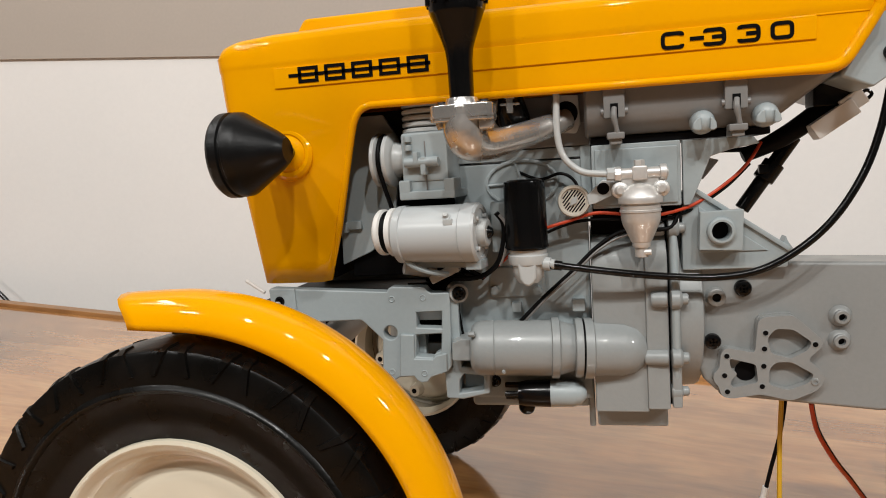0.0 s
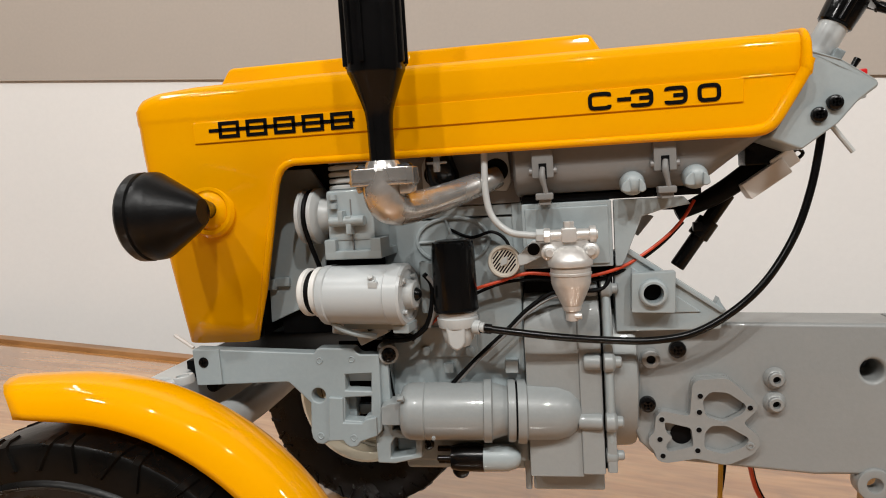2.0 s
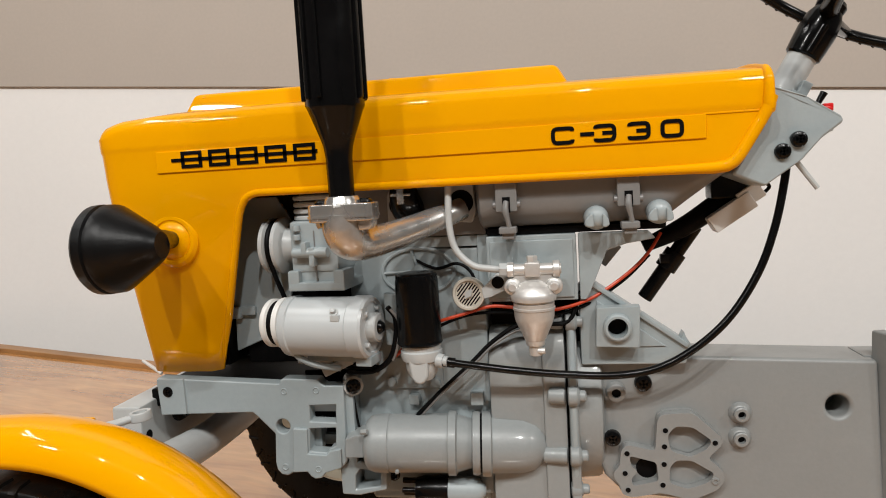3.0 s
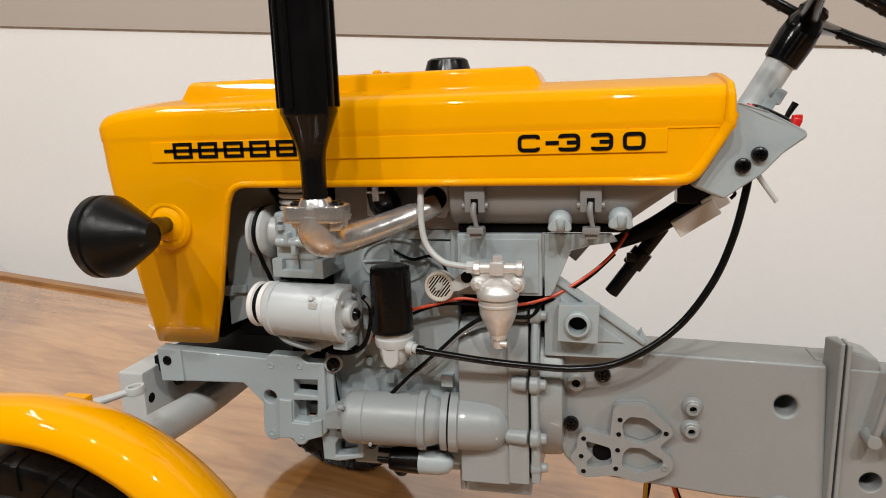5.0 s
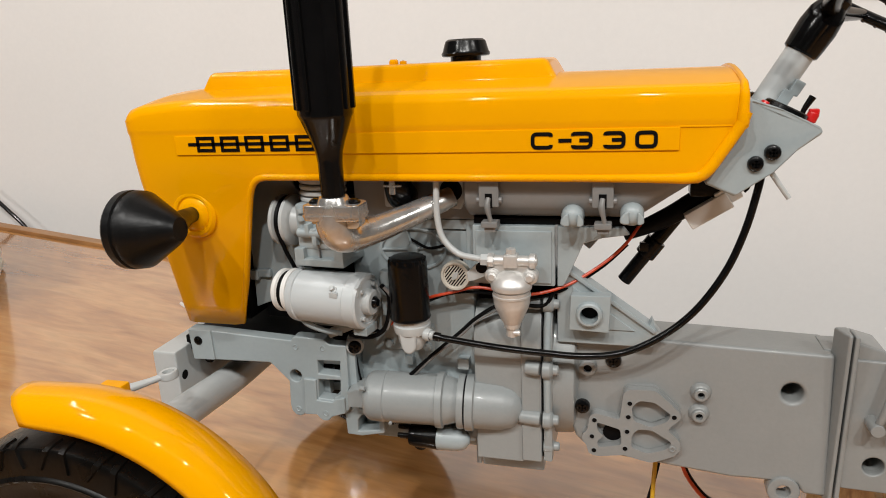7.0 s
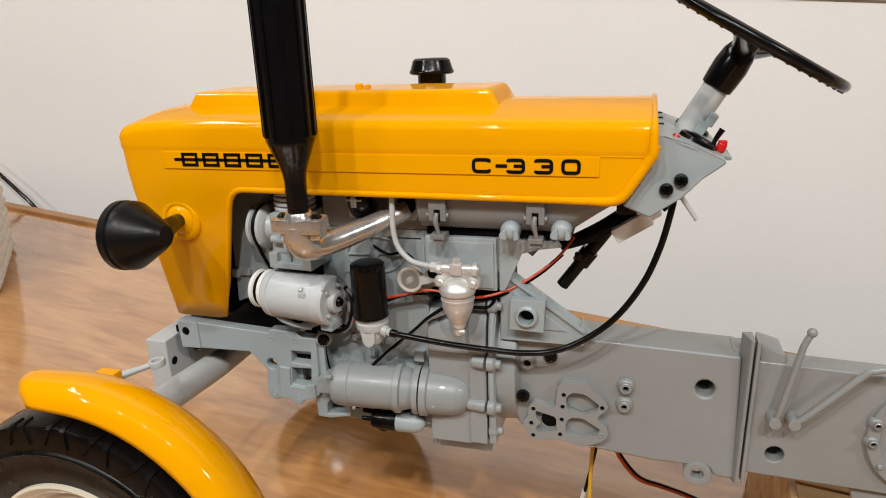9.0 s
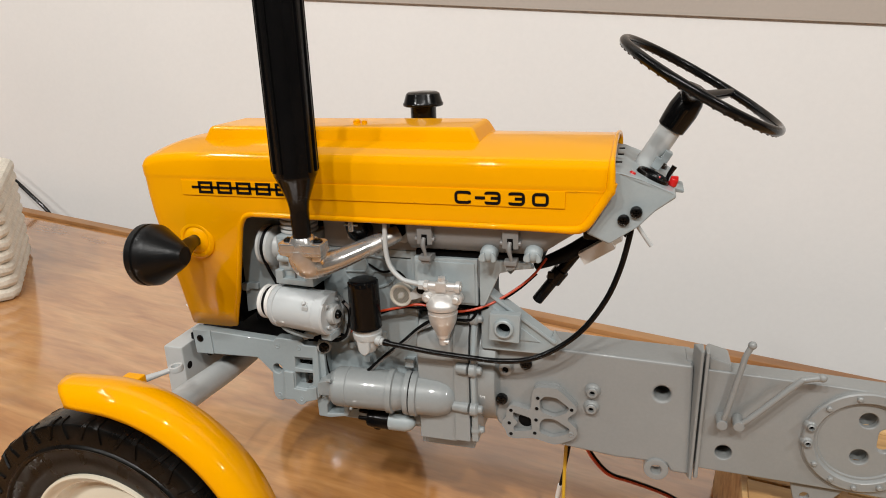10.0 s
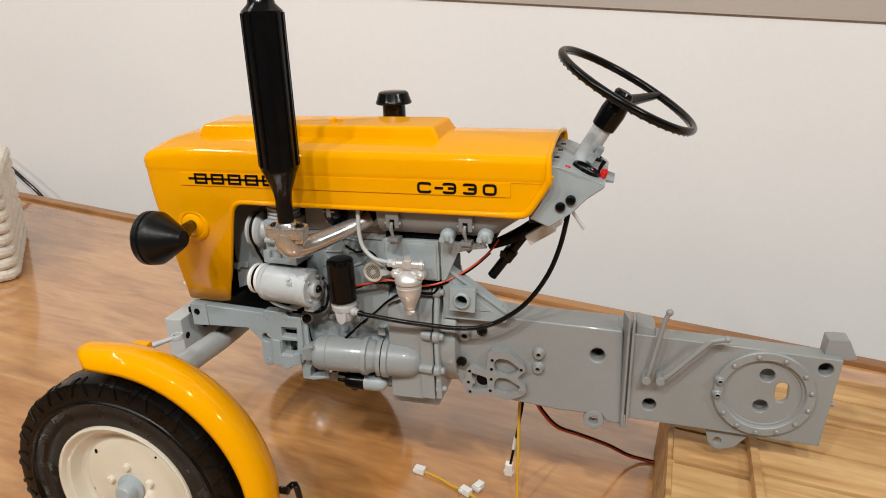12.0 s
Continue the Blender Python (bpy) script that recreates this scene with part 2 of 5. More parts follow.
def tube(points, r, n=12, per=6, closed=False):
    """A round pipe or wire swept along a smooth line; r may be a list with one radius a point."""
    line = smooth_path(points, per) if per > 1 else [Vector(p) for p in points]
    radii = [r] * len(line) if not isinstance(r, (list, tuple)) else list(np.interp(np.linspace(0, 1, len(line)), np.linspace(0, 1, len(r)), r))
    bm, rings, side = bmesh.new(), [], None
    for i, p in enumerate(line):
        ahead = (line[(i + 1) % len(line)] - line[i - 1]) if closed else (line[min(i + 1, len(line) - 1)] - line[max(i - 1, 0)])
        ahead.normalize()
        side = ahead.orthogonal() if side is None else side - ahead * side.dot(ahead)
        side.normalize()
        up = ahead.cross(side)
        rings.append([bm.verts.new(p + (side * math.cos(2 * math.pi * k / n) + up * math.sin(2 * math.pi * k / n)) * radii[i]) for k in range(n)])
    pairs = list(zip(rings, rings[1:])) + ([(rings[-1], rings[0])] if closed else [])
    for a, b in pairs:
        for k in range(n):
            bm.faces.new((a[k], a[(k + 1) % n], b[(k + 1) % n], b[k]))
    if not closed:
        bm.faces.new(rings[0]), bm.faces.new(rings[-1])
    return bm


def ring_points(cx, cz, r, n=20, start=0.0):
    return [(cx + r * math.cos(start + 2 * math.pi * k / n), cz + r * math.sin(start + 2 * math.pi * k / n)) for k in range(n)]


def prism(outline, y0, y1, holes=(), bevel=0.0, segments=2):
    """A plate of an outline in x and z, with holes, between two y planes."""
    bm = bmesh.new()
    for loop in (outline, *holes):
        vs = [bm.verts.new((x, y0, z)) for x, z in loop]
        for a, b in zip(vs, vs[1:] + vs[:1]):
            bm.edges.new((a, b))
    bmesh.ops.triangle_fill(bm, edges=bm.edges[:], use_beauty=True, use_dissolve=False)
    if not holes:
        bmesh.ops.dissolve_limit(bm, angle_limit=0.01, verts=bm.verts[:], edges=bm.edges[:])
    made = bmesh.ops.extrude_face_region(bm, geom=bm.faces[:])
    for v in made["geom"]:
        if isinstance(v, bmesh.types.BMVert):
            v.co.y = y1
    bmesh.ops.recalc_face_normals(bm, faces=bm.faces)
    return soften(bm, bevel, segments)


def extruded(outline, x0, x1, bevel=0.0):
    """A bar along x of an outline in y and z."""
    bm = moved(prism(outline, x0, x1), Matrix(((0, 1, 0, 0), (1, 0, 0, 0), (0, 0, 1, 0), (0, 0, 0, 1))))
    bmesh.ops.recalc_face_normals(bm, faces=bm.faces)
    return soften(bm, bevel, 2, 50)


def joined(*bms):
    """Several closed pieces of one moulding in one mesh."""
    out = bmesh.new()
    for bm in bms:
        me = bpy.data.meshes.new("tmp")
        bm.to_mesh(me)
        bm.free()
        out.from_mesh(me)
        bpy.data.meshes.remove(me)
    return out


def moved(bm, m):
    bmesh.ops.transform(bm, matrix=m, verts=bm.verts)
    return bm


def screw(parent, centre, r=1.9, axis=(0, -1, 0), mat=None, depth=1.0, label=""):
    """A round-headed cross-slot screw whose head looks along axis."""
    d, a, b = frame_of(axis)
    c = Vector(centre)
    head = lathe([(-depth, r), (0.0, r), (depth * 0.45, r * 0.88), (depth * 0.75, r * 0.55), (depth * 0.75, r * 0.5), (depth * 0.2, r * 0.3), (depth * 0.2, 0)], c, axis, 18)
    slot = [box(-r * 0.62, r * 0.62, -r * 0.13, r * 0.13, -0.1, depth * 0.1, 0), box(-r * 0.13, r * 0.13, -r * 0.62, r * 0.62, -0.1, depth * 0.1, 0)]
    m = Matrix((a, b, d)).transposed().to_4x4()
    m.translation = c + d * depth * 0.72
    ridge = [moved(s, m) for s in slot]
    return part("screw", joined(head, *ridge), mat or BLACK, parent, label)

# ---- the room: desk, wall, shelf ----
TURN = -6.5          # the desk's back edge and the wall run at this angle to the tractor
BACK = pose(0, 0, 0, 0, 0, TURN)


def slab(name, x0, x1, y0, y1, z0, z1, mat, label, category, turn=True, bevel=0.0, kind="structure"):
    ob = part(name, box(x0, x1, y0, y1, z0, z1, bevel), mat, smooth=35 if bevel else 0)
    ob.matrix_basis = BACK if turn else Matrix()
    return tagged(ob, label, category, kind=kind)


desk = slab("desk_top", -1300, 1500, -520, 238, -28, 0, DESK_WOOD, "glossy brown wood-print laminate desk top", "desk", bevel=1.5)
part("back_lip", box(-1300, 1500, 238.2, 249, -28, 2.8, 0.6, 2), DESK_EDGE, desk)
slab("wall_back", -1700, 1900, 335, 422, -760, 1650, WALL, "plain white matt painted wall behind the desk", "wall", turn=False)
# side and front walls are unseen, added in dark grey to limit fill light
slab("wall_left", -1800, -1700, -2000, 422, -760, 1650, DIM_WALL, "plain unseen side wall, kept dark grey to cut bounced light", "wall", turn=False)
slab("wall_right", 1900, 2000, -2000, 422, -760, 1650, DIM_WALL, "plain unseen side wall, kept dark grey to cut bounced light", "wall", turn=False)
slab("wall_front", -1800, 2000, -2100, -2000, -760, 1650, DIM_WALL, "plain unseen wall behind the viewer, kept dark grey to cut bounced light", "wall", turn=False)
# ceiling out of view, its grey chosen to send less light back down
slab("ceiling", -1800, 2000, -2100, 422, 1650, 1750, DIM_CEILING, "plain unseen ceiling, kept grey to cut bounced light", "ceiling", turn=False)
slab("floor", -1800, 2000, -2100, 422, -860, -760, FLOOR_MAT, "brown wooden floor", "floor", turn=False)
slab("wall_panel", -1690, 1890, 332.5, 334.6, 211.2, 700, SHELF_MAT, "beige board fixed to the wall above the white part", "wall", turn=False, bevel=0.4)

# ---- the model tractor ----
NOSE = 4.566         # it stands with its rear propped up on a pallet
tractor = root("model_tractor", "half-built yellow and grey model farm tractor with exposed engine", "model tractor", pose(0, 0, 0.046, 0, -NOSE, 0))


# -- bonnet --
def lerp(x, pts):
    return float(np.interp(x, [p[0] for p in pts], [p[1] for p in pts]))


def bonnet_mesh():
    """The sheet bonnet: columns from nose to dash, each a section from one lower edge over the top to the other."""
    low = [(-30, 46.2), (7.7, 46.2), (8.8, 48.2), (19.3, 85.6), (19.9, 87.4), (20.7, 89.2), (21.8, 90.8), (23.2, 91.8), (25.2, 92.3), (130.4, 91.9), (132.6, 92.2), (134.0, 93.0), (135.2, 94.4), (140.0, 102.2), (140.9, 104.0), (141.6, 106.4)]
    full = [(-19.4, 9), (-19.2, 15), (-18.7, 19.5), (-18.2, 22.0), (-17.5, 24.0), (-16.8, 25.4), (-15.7, 26.6), (-14.5, 27.3), (-13.0, 27.7), (-11.5, 27.9), (142, 27.9)]
    crown = [(-19.4, 105.0), (-18.8, 109.2), (-17.5, 111.4), (-15, 113.2), (-10, 114.5), (0, 115.3), (30, 115.8), (142, 115.2)]
    xs = [-19.4, -19.2, -18.7, -18.2, -17.5, -16.8, -15.7, -14.5, -13, -11.5, -9.7, -8, -7.3, -6.5, -4, 0, 4, 8, 9.5, 11, 12.5, 14, 15.5, 17, 18.5, 19.6, 19.9, 20.3, 20.7, 21.2, 21.8, 22.5, 23.2, 24.2, 25.2, 27]
    xs += [30 + 8 * k for k in range(13)] + [130, 132.6, 133.2, 133.8, 134.3, 134.8, 135.6, 136.4, 137.4, 138.4, 139.4, 140.0, 140.9, 141.6]
    bm, cols = bmesh.new(), []
    for x in xs:
        zl, w, zt = lerp(x, low), lerp(x, full), lerp(x, crown)
        half = []
        zs = [zl + (103.6 - zl) * k / 9 for k in range(10)] + [104.3, 105.5, 107.5]
        for z in zs:
            tuck = 8.2 * max(0.0, (94 - z) / 47.5) ** 1.05
            y = w - tuck * w / 28 - (0.4 if z < 104 else 0.0)
            back = 4.8 * max(0.0, (109 - z) / 62) * max(0.0, min(1.0, (-x + 10) / 28))
            half.append((x + back, -y, min(z, zt - 4)))
        for k in range(1, 8):
            a = k / 7 * math.pi / 2
            y = (w - 3.8) + 3.8 * math.cos(a) if w > 8.5 else w * (1 - k / 9)
            z = (zt - 6.4) + 3.8 * math.sin(a)
            half.append((x, -y, max(z, min(half[12][2], zt - 4))))
        for k in range(1, 5):
            f = k / 4
            y = max(w - 3.8, w * 0.2) * (1 - f)
            half.append((x, -y, zt - 2.6 * (1 - f) ** 2))
        ring = half + [(px, -py, pz) for px, py, pz in reversed(half[:-1])]
        cols.append([bm.verts.new(p) for p in ring])
    for a, b in zip(cols, cols[1:]):
        for k in range(len(a) - 1):
            bm.faces.new((a[k], a[k + 1], b[k + 1], b[k]))
    bm.faces.new(cols[0])
    return bm, [[v.co.copy() for v in (c[0], c[-1])] for c in cols], [v.co.copy() for v in cols[-1]]


bm, lower_edges, rear_edge = bonnet_mesh()
bonnet = part("bonnet", bm, YELLOW, tractor, "glossy yellow sheet bonnet with rounded shoulders", smooth=50)
shell = bonnet.modifiers.new("thickness", "SOLIDIFY")
shell.thickness, shell.offset = 0.0009, -1
for side in (0, 1):
    line = [e[side] for e in lower_edges if e[side].x > 8.6]
    line = [Vector((p.x, p.y + (0.1 if side == 0 else -0.1), p.z)) for p in line]
    part("rolled_edge", tube(line, [0.15, 0.6] + [0.95] * 28 + [1.05, 1.2] + [1.35] * 14, 12, 1), YELLOW, bonnet)
part("rear_rim", tube([p + Vector((-0.5, 0, 0)) for p in rear_edge], [1.35, 1.35, 1.3, 0.9, 0.7, 0.7, 0.9, 1.3, 1.35, 1.35], 12, 1), YELLOW, bonnet)
for s in (-1, 1):
    part("emblem_strip", moved(box(0, 128.5, -0.3, 0.3, 98.3, 103.5, 0.25), Matrix.Translation((0, s * 27.65, 0))), YELLOW, bonnet)
for s in (-1, 1):
    part("side_crease", moved(box(128.0, 139.2, -0.2, 0.2, 103.3, 103.7, 0.12), Matrix.Translation((0, s * 27.5, 0))), YELLOW, bonnet)
bm = box(-0.4, 101.0, -13.5, 13.5, 113.0, 119.2, 0)
for v in bm.verts:
    if v.co.z > 118:
        v.co.x += 3.0 if v.co.x < 50 else -3.5
        v.co.y *= 0.86
part("top_panel", soften(bm, 1.3, 3), YELLOW, bonnet, "raised yellow panel along the top")
part("small_knob", joined(lathe([(0, 1.3), (1.0, 1.3), (1.5, 0.9), (1.5, 0)], (54.5, -2, 119.0), "z", 14), lathe([(0, 1.0), (0.9, 1.0), (1.2, 0)], (57.2, -2, 119.0), "z", 12)), YELLOW, bonnet)


def stroke(points, r=0.43, closed=False, y=-28.15):
    """One pen stroke of a letter, a flat bar bent along points in x and z."""
    pts = [Vector((p[0], 0, p[1])) for p in points]
    bm, n = bmesh.new(), len(pts)
    left, right = [], []
    for i, p in enumerate(pts):
        a = (pts[i] - pts[i - 1]).normalized() if (i or closed) else None
        b = (pts[(i + 1) % n] - pts[i]).normalized() if (i < n - 1 or closed) else None
        a, b = a or b, b or a
        na, nb = Vector((-a.z, 0, a.x)), Vector((-b.z, 0, b.x))
        m = (na + nb).normalized()
        m *= r / max(0.5, m.dot(na))
        left.append(bm.verts.new(p + m + Vector((0, y, 0)))), right.append(bm.verts.new(p - m + Vector((0, y, 0))))
    for i in range(n if closed else n - 1):
        j = (i + 1) % n
        bm.faces.new((left[i], left[j], right[j], right[i]))
    made = bmesh.ops.extrude_face_region(bm, geom=bm.faces[:])
    for v in made["geom"]:
        if isinstance(v, bmesh.types.BMVert):
            v.co.y += 0.5
    return bm


def eased(points, r=1.0, closed=False):
    """The same line with its corners rounded."""
    out, n = [], len(points)
    for i, p in enumerate(points):
        if not closed and i in (0, n - 1):
            out.append(p)
            continue
        p, a, b = Vector(p), Vector(points[i - 1]), Vector(points[(i + 1) % n])
        u = p + (a - p).normalized() * min(r, (a - p).length * 0.49)
        v = p + (b - p).normalized() * min(r, (b - p).length * 0.49)
        for t in (0, 0.25, 0.5, 0.75, 1):
            q = u * (1 - t) ** 2 + p * 2 * t * (1 - t) + v * t * t
            out.append((q.x, q.y))
    return out


def glyph(kind, x, z, w, h):
    """Block-letter strokes in a cell whose lower left corner is x, z."""
    if kind == "C":
        return [stroke(eased([(x + w, z + h * 0.80), (x + w, z + h), (x, z + h), (x, z), (x + w, z), (x + w, z + h * 0.20)]))]
    if kind == "3":
        return [stroke(eased([(x, z + h * 0.84), (x, z + h), (x + w, z + h), (x + w, z), (x, z), (x, z + h * 0.16)])),
                stroke([(x + w * 0.36, z + h / 2), (x + w, z + h / 2)], y=-28.1)]
    if kind == "0":
        return [stroke(eased([(x, z), (x + w, z), (x + w, z + h), (x, z + h)], closed=True), closed=True)]
    return [stroke([(x, z + h * 0.5), (x + w, z + h * 0.5)])]


pieces = []
for kind, x, w in (("C", 96.1, 4.2), ("-", 102.0, 3.0), ("3", 105.3, 4.0), ("3", 112.5, 4.0), ("0", 119.4, 4.0)):
    pieces += glyph(kind, x, 99.3, w, 3.1)
part("model_number", joined(*pieces), LETTER, bonnet, "black block letters on the strip", smooth=0)
# the maker's word stands as plain black blocks on one long bar
pieces = [stroke([(4.2, 101.2), (41.5, 101.2)], 0.42)]
for x in (7.2, 14.4, 21.6, 28.8, 36.0):
    pieces.append(stroke([(x, 99.6), (x + 4.6, 99.6), (x + 4.6, 102.8), (x, 102.8)], 0.43, True))
for piece in pieces:
    part("name_block", piece, LETTER, bonnet, smooth=0)

# headlamp rings and headlamps
for s in (-1, 1):
    ring = part("lamp_boss", lathe([(-1.5, 7.2), (0.2, 6.8), (0.9, 6.0), (0.9, 5.2), (0.5, 4.8), (1.2, 4.0), (1.6, 3.0), (1.6, 0)], (1.2, s * 25.6, 81.6), (0, s, 0), 36), YELLOW, bonnet)
    axis = Vector((-0.86, s * -0.0, -0.03)).normalized()
    lamp = part("headlamp", lathe([(11.4, 0), (11.4, 3.0), (10.6, 3.8), (9.3, 4.8), (2.3, 9.3), (1.2, 10.0), (-0.6, 10.15), (-0.9, 9.7), (-1.5, 9.7), (-1.8, 10.25), (-3.8, 10.2), (-4.6, 9.6), (-4.8, 8.8), (-3.9, 8.2), (-3.2, 0)], (-2.7, s * 42.5, 81.4), (0.995, 0, 0.03), 40), LAMP_BLACK, tractor, "black cone-shaped headlamp")
    part("lamp_arm", tube([(1, s * 24, 81.6), (2.0, s * 29, 82), (4, s * 35, 82.3), (6, s * 41, 81.8)], [2.1, 2.2, 2.6, 3.2], 16, 5), LAMP_BLACK, lamp)
    part("lamp_lens", lathe([(0, 8.4), (-1.4, 6.0), (-2.0, 0)], (-6.7, s * 42.5, 81.3), (0.995, 0, 0.03), 32), OFFWHITE, lamp)

# -- chassis: gearbox tunnel --
def beam(outline, y_top, y_bottom, z_low, z_high, bevel=1.2, holes=()):
    """One half of a boxy casting, whose side leans in towards the top."""
    bm = prism(outline, -1, 0, holes=list(holes), bevel=0)
    for v in bm.verts:
        v.co.y *= y_bottom + (y_top - y_bottom) * min(1.0, max(0.0, (v.co.z - z_low) / (z_high - z_low)))
    return soften(bm, bevel, 3)


front_out = [(104, 22.0), (105.4, 17.6), (108.4, 14.6), (112, 13.0), (146, 9.6), (150.5, 9.7), (162.0, 9.6), (163.6, 6.8), (169.0, 6.6), (168.0, 45.6), (104, 48.0)]
gearbox = part("gearbox_case", beam(front_out, 14.2, 15.8, 13.5, 45.6, holes=[ring_points(159.2, 34.8, 2.6, 24)]), CAST, tractor, "long grey gearbox casting")
rear_out = [(171.4, 9.6), (200, 8.6), (238, 7.0), (241.0, 42.0), (206, 44.0), (171.2, 45.4)]
slot = [(223.3 + 2.1 * math.cos(a), 29.2 + 2.1 * math.sin(a)) for a in np.linspace(0, math.pi, 9)] + [(223.3 + 2.1 * math.cos(a), 25.4 + 2.1 * math.sin(a)) for a in np.linspace(math.pi, 2 * math.pi, 9)]
rear_case = part("rear_axle_case", prism(rear_out, -15.4, -13.0, holes=[ring_points(179.0, 16.6, 2.5, 24), ring_points(236.0, 38.0, 2.4, 24), ring_points(218.0, 33.6, 2.5, 24), ring_points(217.0, 21.0, 2.5, 24), slot], bevel=0.5, segments=3), CAST, tractor, "grey rear axle casting")
bm = prism([(167.2, 5.8), (170.1, 5.4), (170.6, 52.2), (167.7, 52.0)], -17.0, -11.0)
for v in bm.verts:
    if v.co.y < -16 and v.co.x < 169:
        v.co.x += 2.0
part("joint_flange", soften(bm, 0.45, 3), CAST, gearbox)
part("joint_flange", prism([(170.7, 6.4), (171.9, 6.4), (172.3, 51.6), (171.2, 51.8)], -16.6, -11.0, bevel=0.4, segments=3), CAST, rear_case)
part("case_body", prism(rear_out, -13.5, -8.0, holes=[ring_points(179.0, 16.6, 2.6, 24), ring_points(235.9, 38.0, 2.5, 24), ring_points(217.4, 26.4, 12.0, 40)]), CAST, rear_case)
part("joint_core", box(166.0, 173.0, -11.2, -2.0, 8.0, 46.0, 0.4), CAST, rear_case)
part("cross_rib", prism([(172.4, 44), (179.8, 44), (178.6, 47.8), (172.3, 49.6)], -14.8, -4.0, bevel=0.8), CAST, rear_case)
# studs, holes and brackets on the gearbox side
def boss(parent, x, y, z, r=2.1, bore=1.05, proud=1.6):
    """A raised ring with a blind bore."""
    part("boss", lathe([(-0.5, r + 0.9), (0.3, r + 0.5), (0.6, r), (proud, r), (proud + 0.2, r - 0.25), (proud + 0.2, bore), (proud - 1.3, bore), (proud - 1.3, 0)], (x, y, z), (0, -1, 0), 24), CAST, parent)
    part("bore", lathe([(0, bore * 0.98), (0.1, bore * 0.98), (0.1, 0)], (x, y - proud + 1.25, z), (0, -1, 0), 18), DARK, parent)


def inner_wall(parent, x, y, z, r):
    """The far wall that closes a hole deep inside the casting."""
    part("inner_wall", box(x - r - 1, x + r + 1, y, y + 1.0, z - r - 1, z + r + 1, 0.1), CAST, parent)


SIDE = -15.0
boss(gearbox, 137.4, SIDE - 0.4, 33.4, 1.8, 0.9, 1.4), boss(gearbox, 137.2, SIDE - 0.6, 27.4, 1.8, 0.9, 1.4)
inner_wall(gearbox, 159.2, -5.0, 34.8, 2.6)
inner_wall(rear_case, 179.0, -7.9, 16.6, 2.5)
inner_wall(rear_case, 236.0, -7.9, 38.0, 2.4)
screw(gearbox, (115.2, SIDE - 0.4, 40.9), 2.1), screw(gearbox, (107.4, SIDE - 3.0, 28.0), 2.0)
part("key_hole", lathe([(0, 1.08), (0.06, 0)], (108.6, SIDE - 1.6, 39.0), (0, -1, 0), 16), DARK, gearbox)
part("key_boss", lathe([(-1, 2.4), (1.0, 2.2), (1.2, 1.9), (1.2, 1.1), (0.3, 1.1), (0.3, 0)], (108.6, SIDE - 1.2, 39.0), (0, -1, 0), 22), CAST, gearbox)
part("lug", prism(ring_points(158.9, 7.5, 4.0, 28), -16.6, -12, holes=[ring_points(158.9, 7.5, 1.7, 20)], bevel=0.5), CAST, gearbox)
# butterfly bracket
outer = [(118.0, 33.0), (119.2, 34.0), (125.6, 34.4), (127.0, 33.6), (132.4, 28.4), (132.8, 26.8), (129.4, 23.2), (132.8, 20.0), (133.0, 17.6), (131.4, 15.4), (126.2, 13.0), (124.8, 12.9), (118.5, 14.4), (111.6, 13.2), (109.2, 13.8), (108.6, 16.4), (107.4, 17.6), (107.3, 19.6), (108.8, 21.0), (109.2, 25.0), (110.6, 26.4), (117.2, 25.0)]
holes = [eased([(120.7, 28.6), (122.4, 30.6), (125.9, 30.4), (129.7, 27.5), (128.7, 25.8), (125.3, 24.0), (121.4, 25.2)], 0.9, True), eased([(121.0, 20.6), (122.4, 22.2), (125.5, 22.2), (130.1, 19.4), (128.9, 17.6), (124.7, 16.0), (120.9, 17.2)], 0.9, True), eased([(111.3, 23.4), (117.2, 21.9), (117.6, 17.6), (111.8, 16.2), (111.5, 18.0), (113.2, 19.6), (111.6, 21.0)], 0.8, True)]
holes = [[(sum(p[0] for p in h) / len(h) * (1 - k) + x * k, sum(p[1] for p in h) / len(h) * (1 - k) + z * k) for x, z in h] for h, k in zip(holes, (1.14, 1.14, 1.06))]
bracket = part("valve_bracket", prism(eased(outer, 1.0, True), SIDE - 2.9, SIDE + 1.5, holes=holes, bevel=0.35, segments=3), CAST, gearbox, "grey butterfly-shaped bracket plate")
part("bracket_fillet", prism(eased([(120.5 + (x - 120.5) * 1.02, 23.4 + (z - 23.4) * 1.025) for x, z in outer], 1.2, True), SIDE - 0.8, SIDE + 1.5, holes=holes, bevel=0.35), CAST, bracket)
for x, z in ((119.7, 30.0), (131.0, 27.0), (119.4, 26.0), (119.2, 21.6), (118.8, 16.4), (110.6, 24.2), (110.0, 19.2), (110.6, 15.0)):
    part("rivet_rim", lathe([(-0.3, 0.95), (0.1, 0.9), (0.16, 0.7), (-0.2, 0.62)], (x, SIDE - 2.85, z), (0, -1, 0), 16, caps=False), CAST, bracket)
    part("rivet_hole", lathe([(0, 0.62), (0.1, 0.62), (0.1, 0)], (x, SIDE - 2.85, z), (0, -1, 0), 14), DARK, bracket)
part("rivet", lathe([(0, 1.0), (0.3, 0.85), (0.35, 0.5), (0.1, 0.45), (0.1, 0)], (130.9, SIDE - 2.85, 17.6), (0, -1, 0), 14), CAST, bracket)
part("hole", lathe([(0.0, 2.6), (0.06, 0)], (115.4, SIDE - 0.62, 19.8), (0, -1, 0), 22), DARK, bracket)
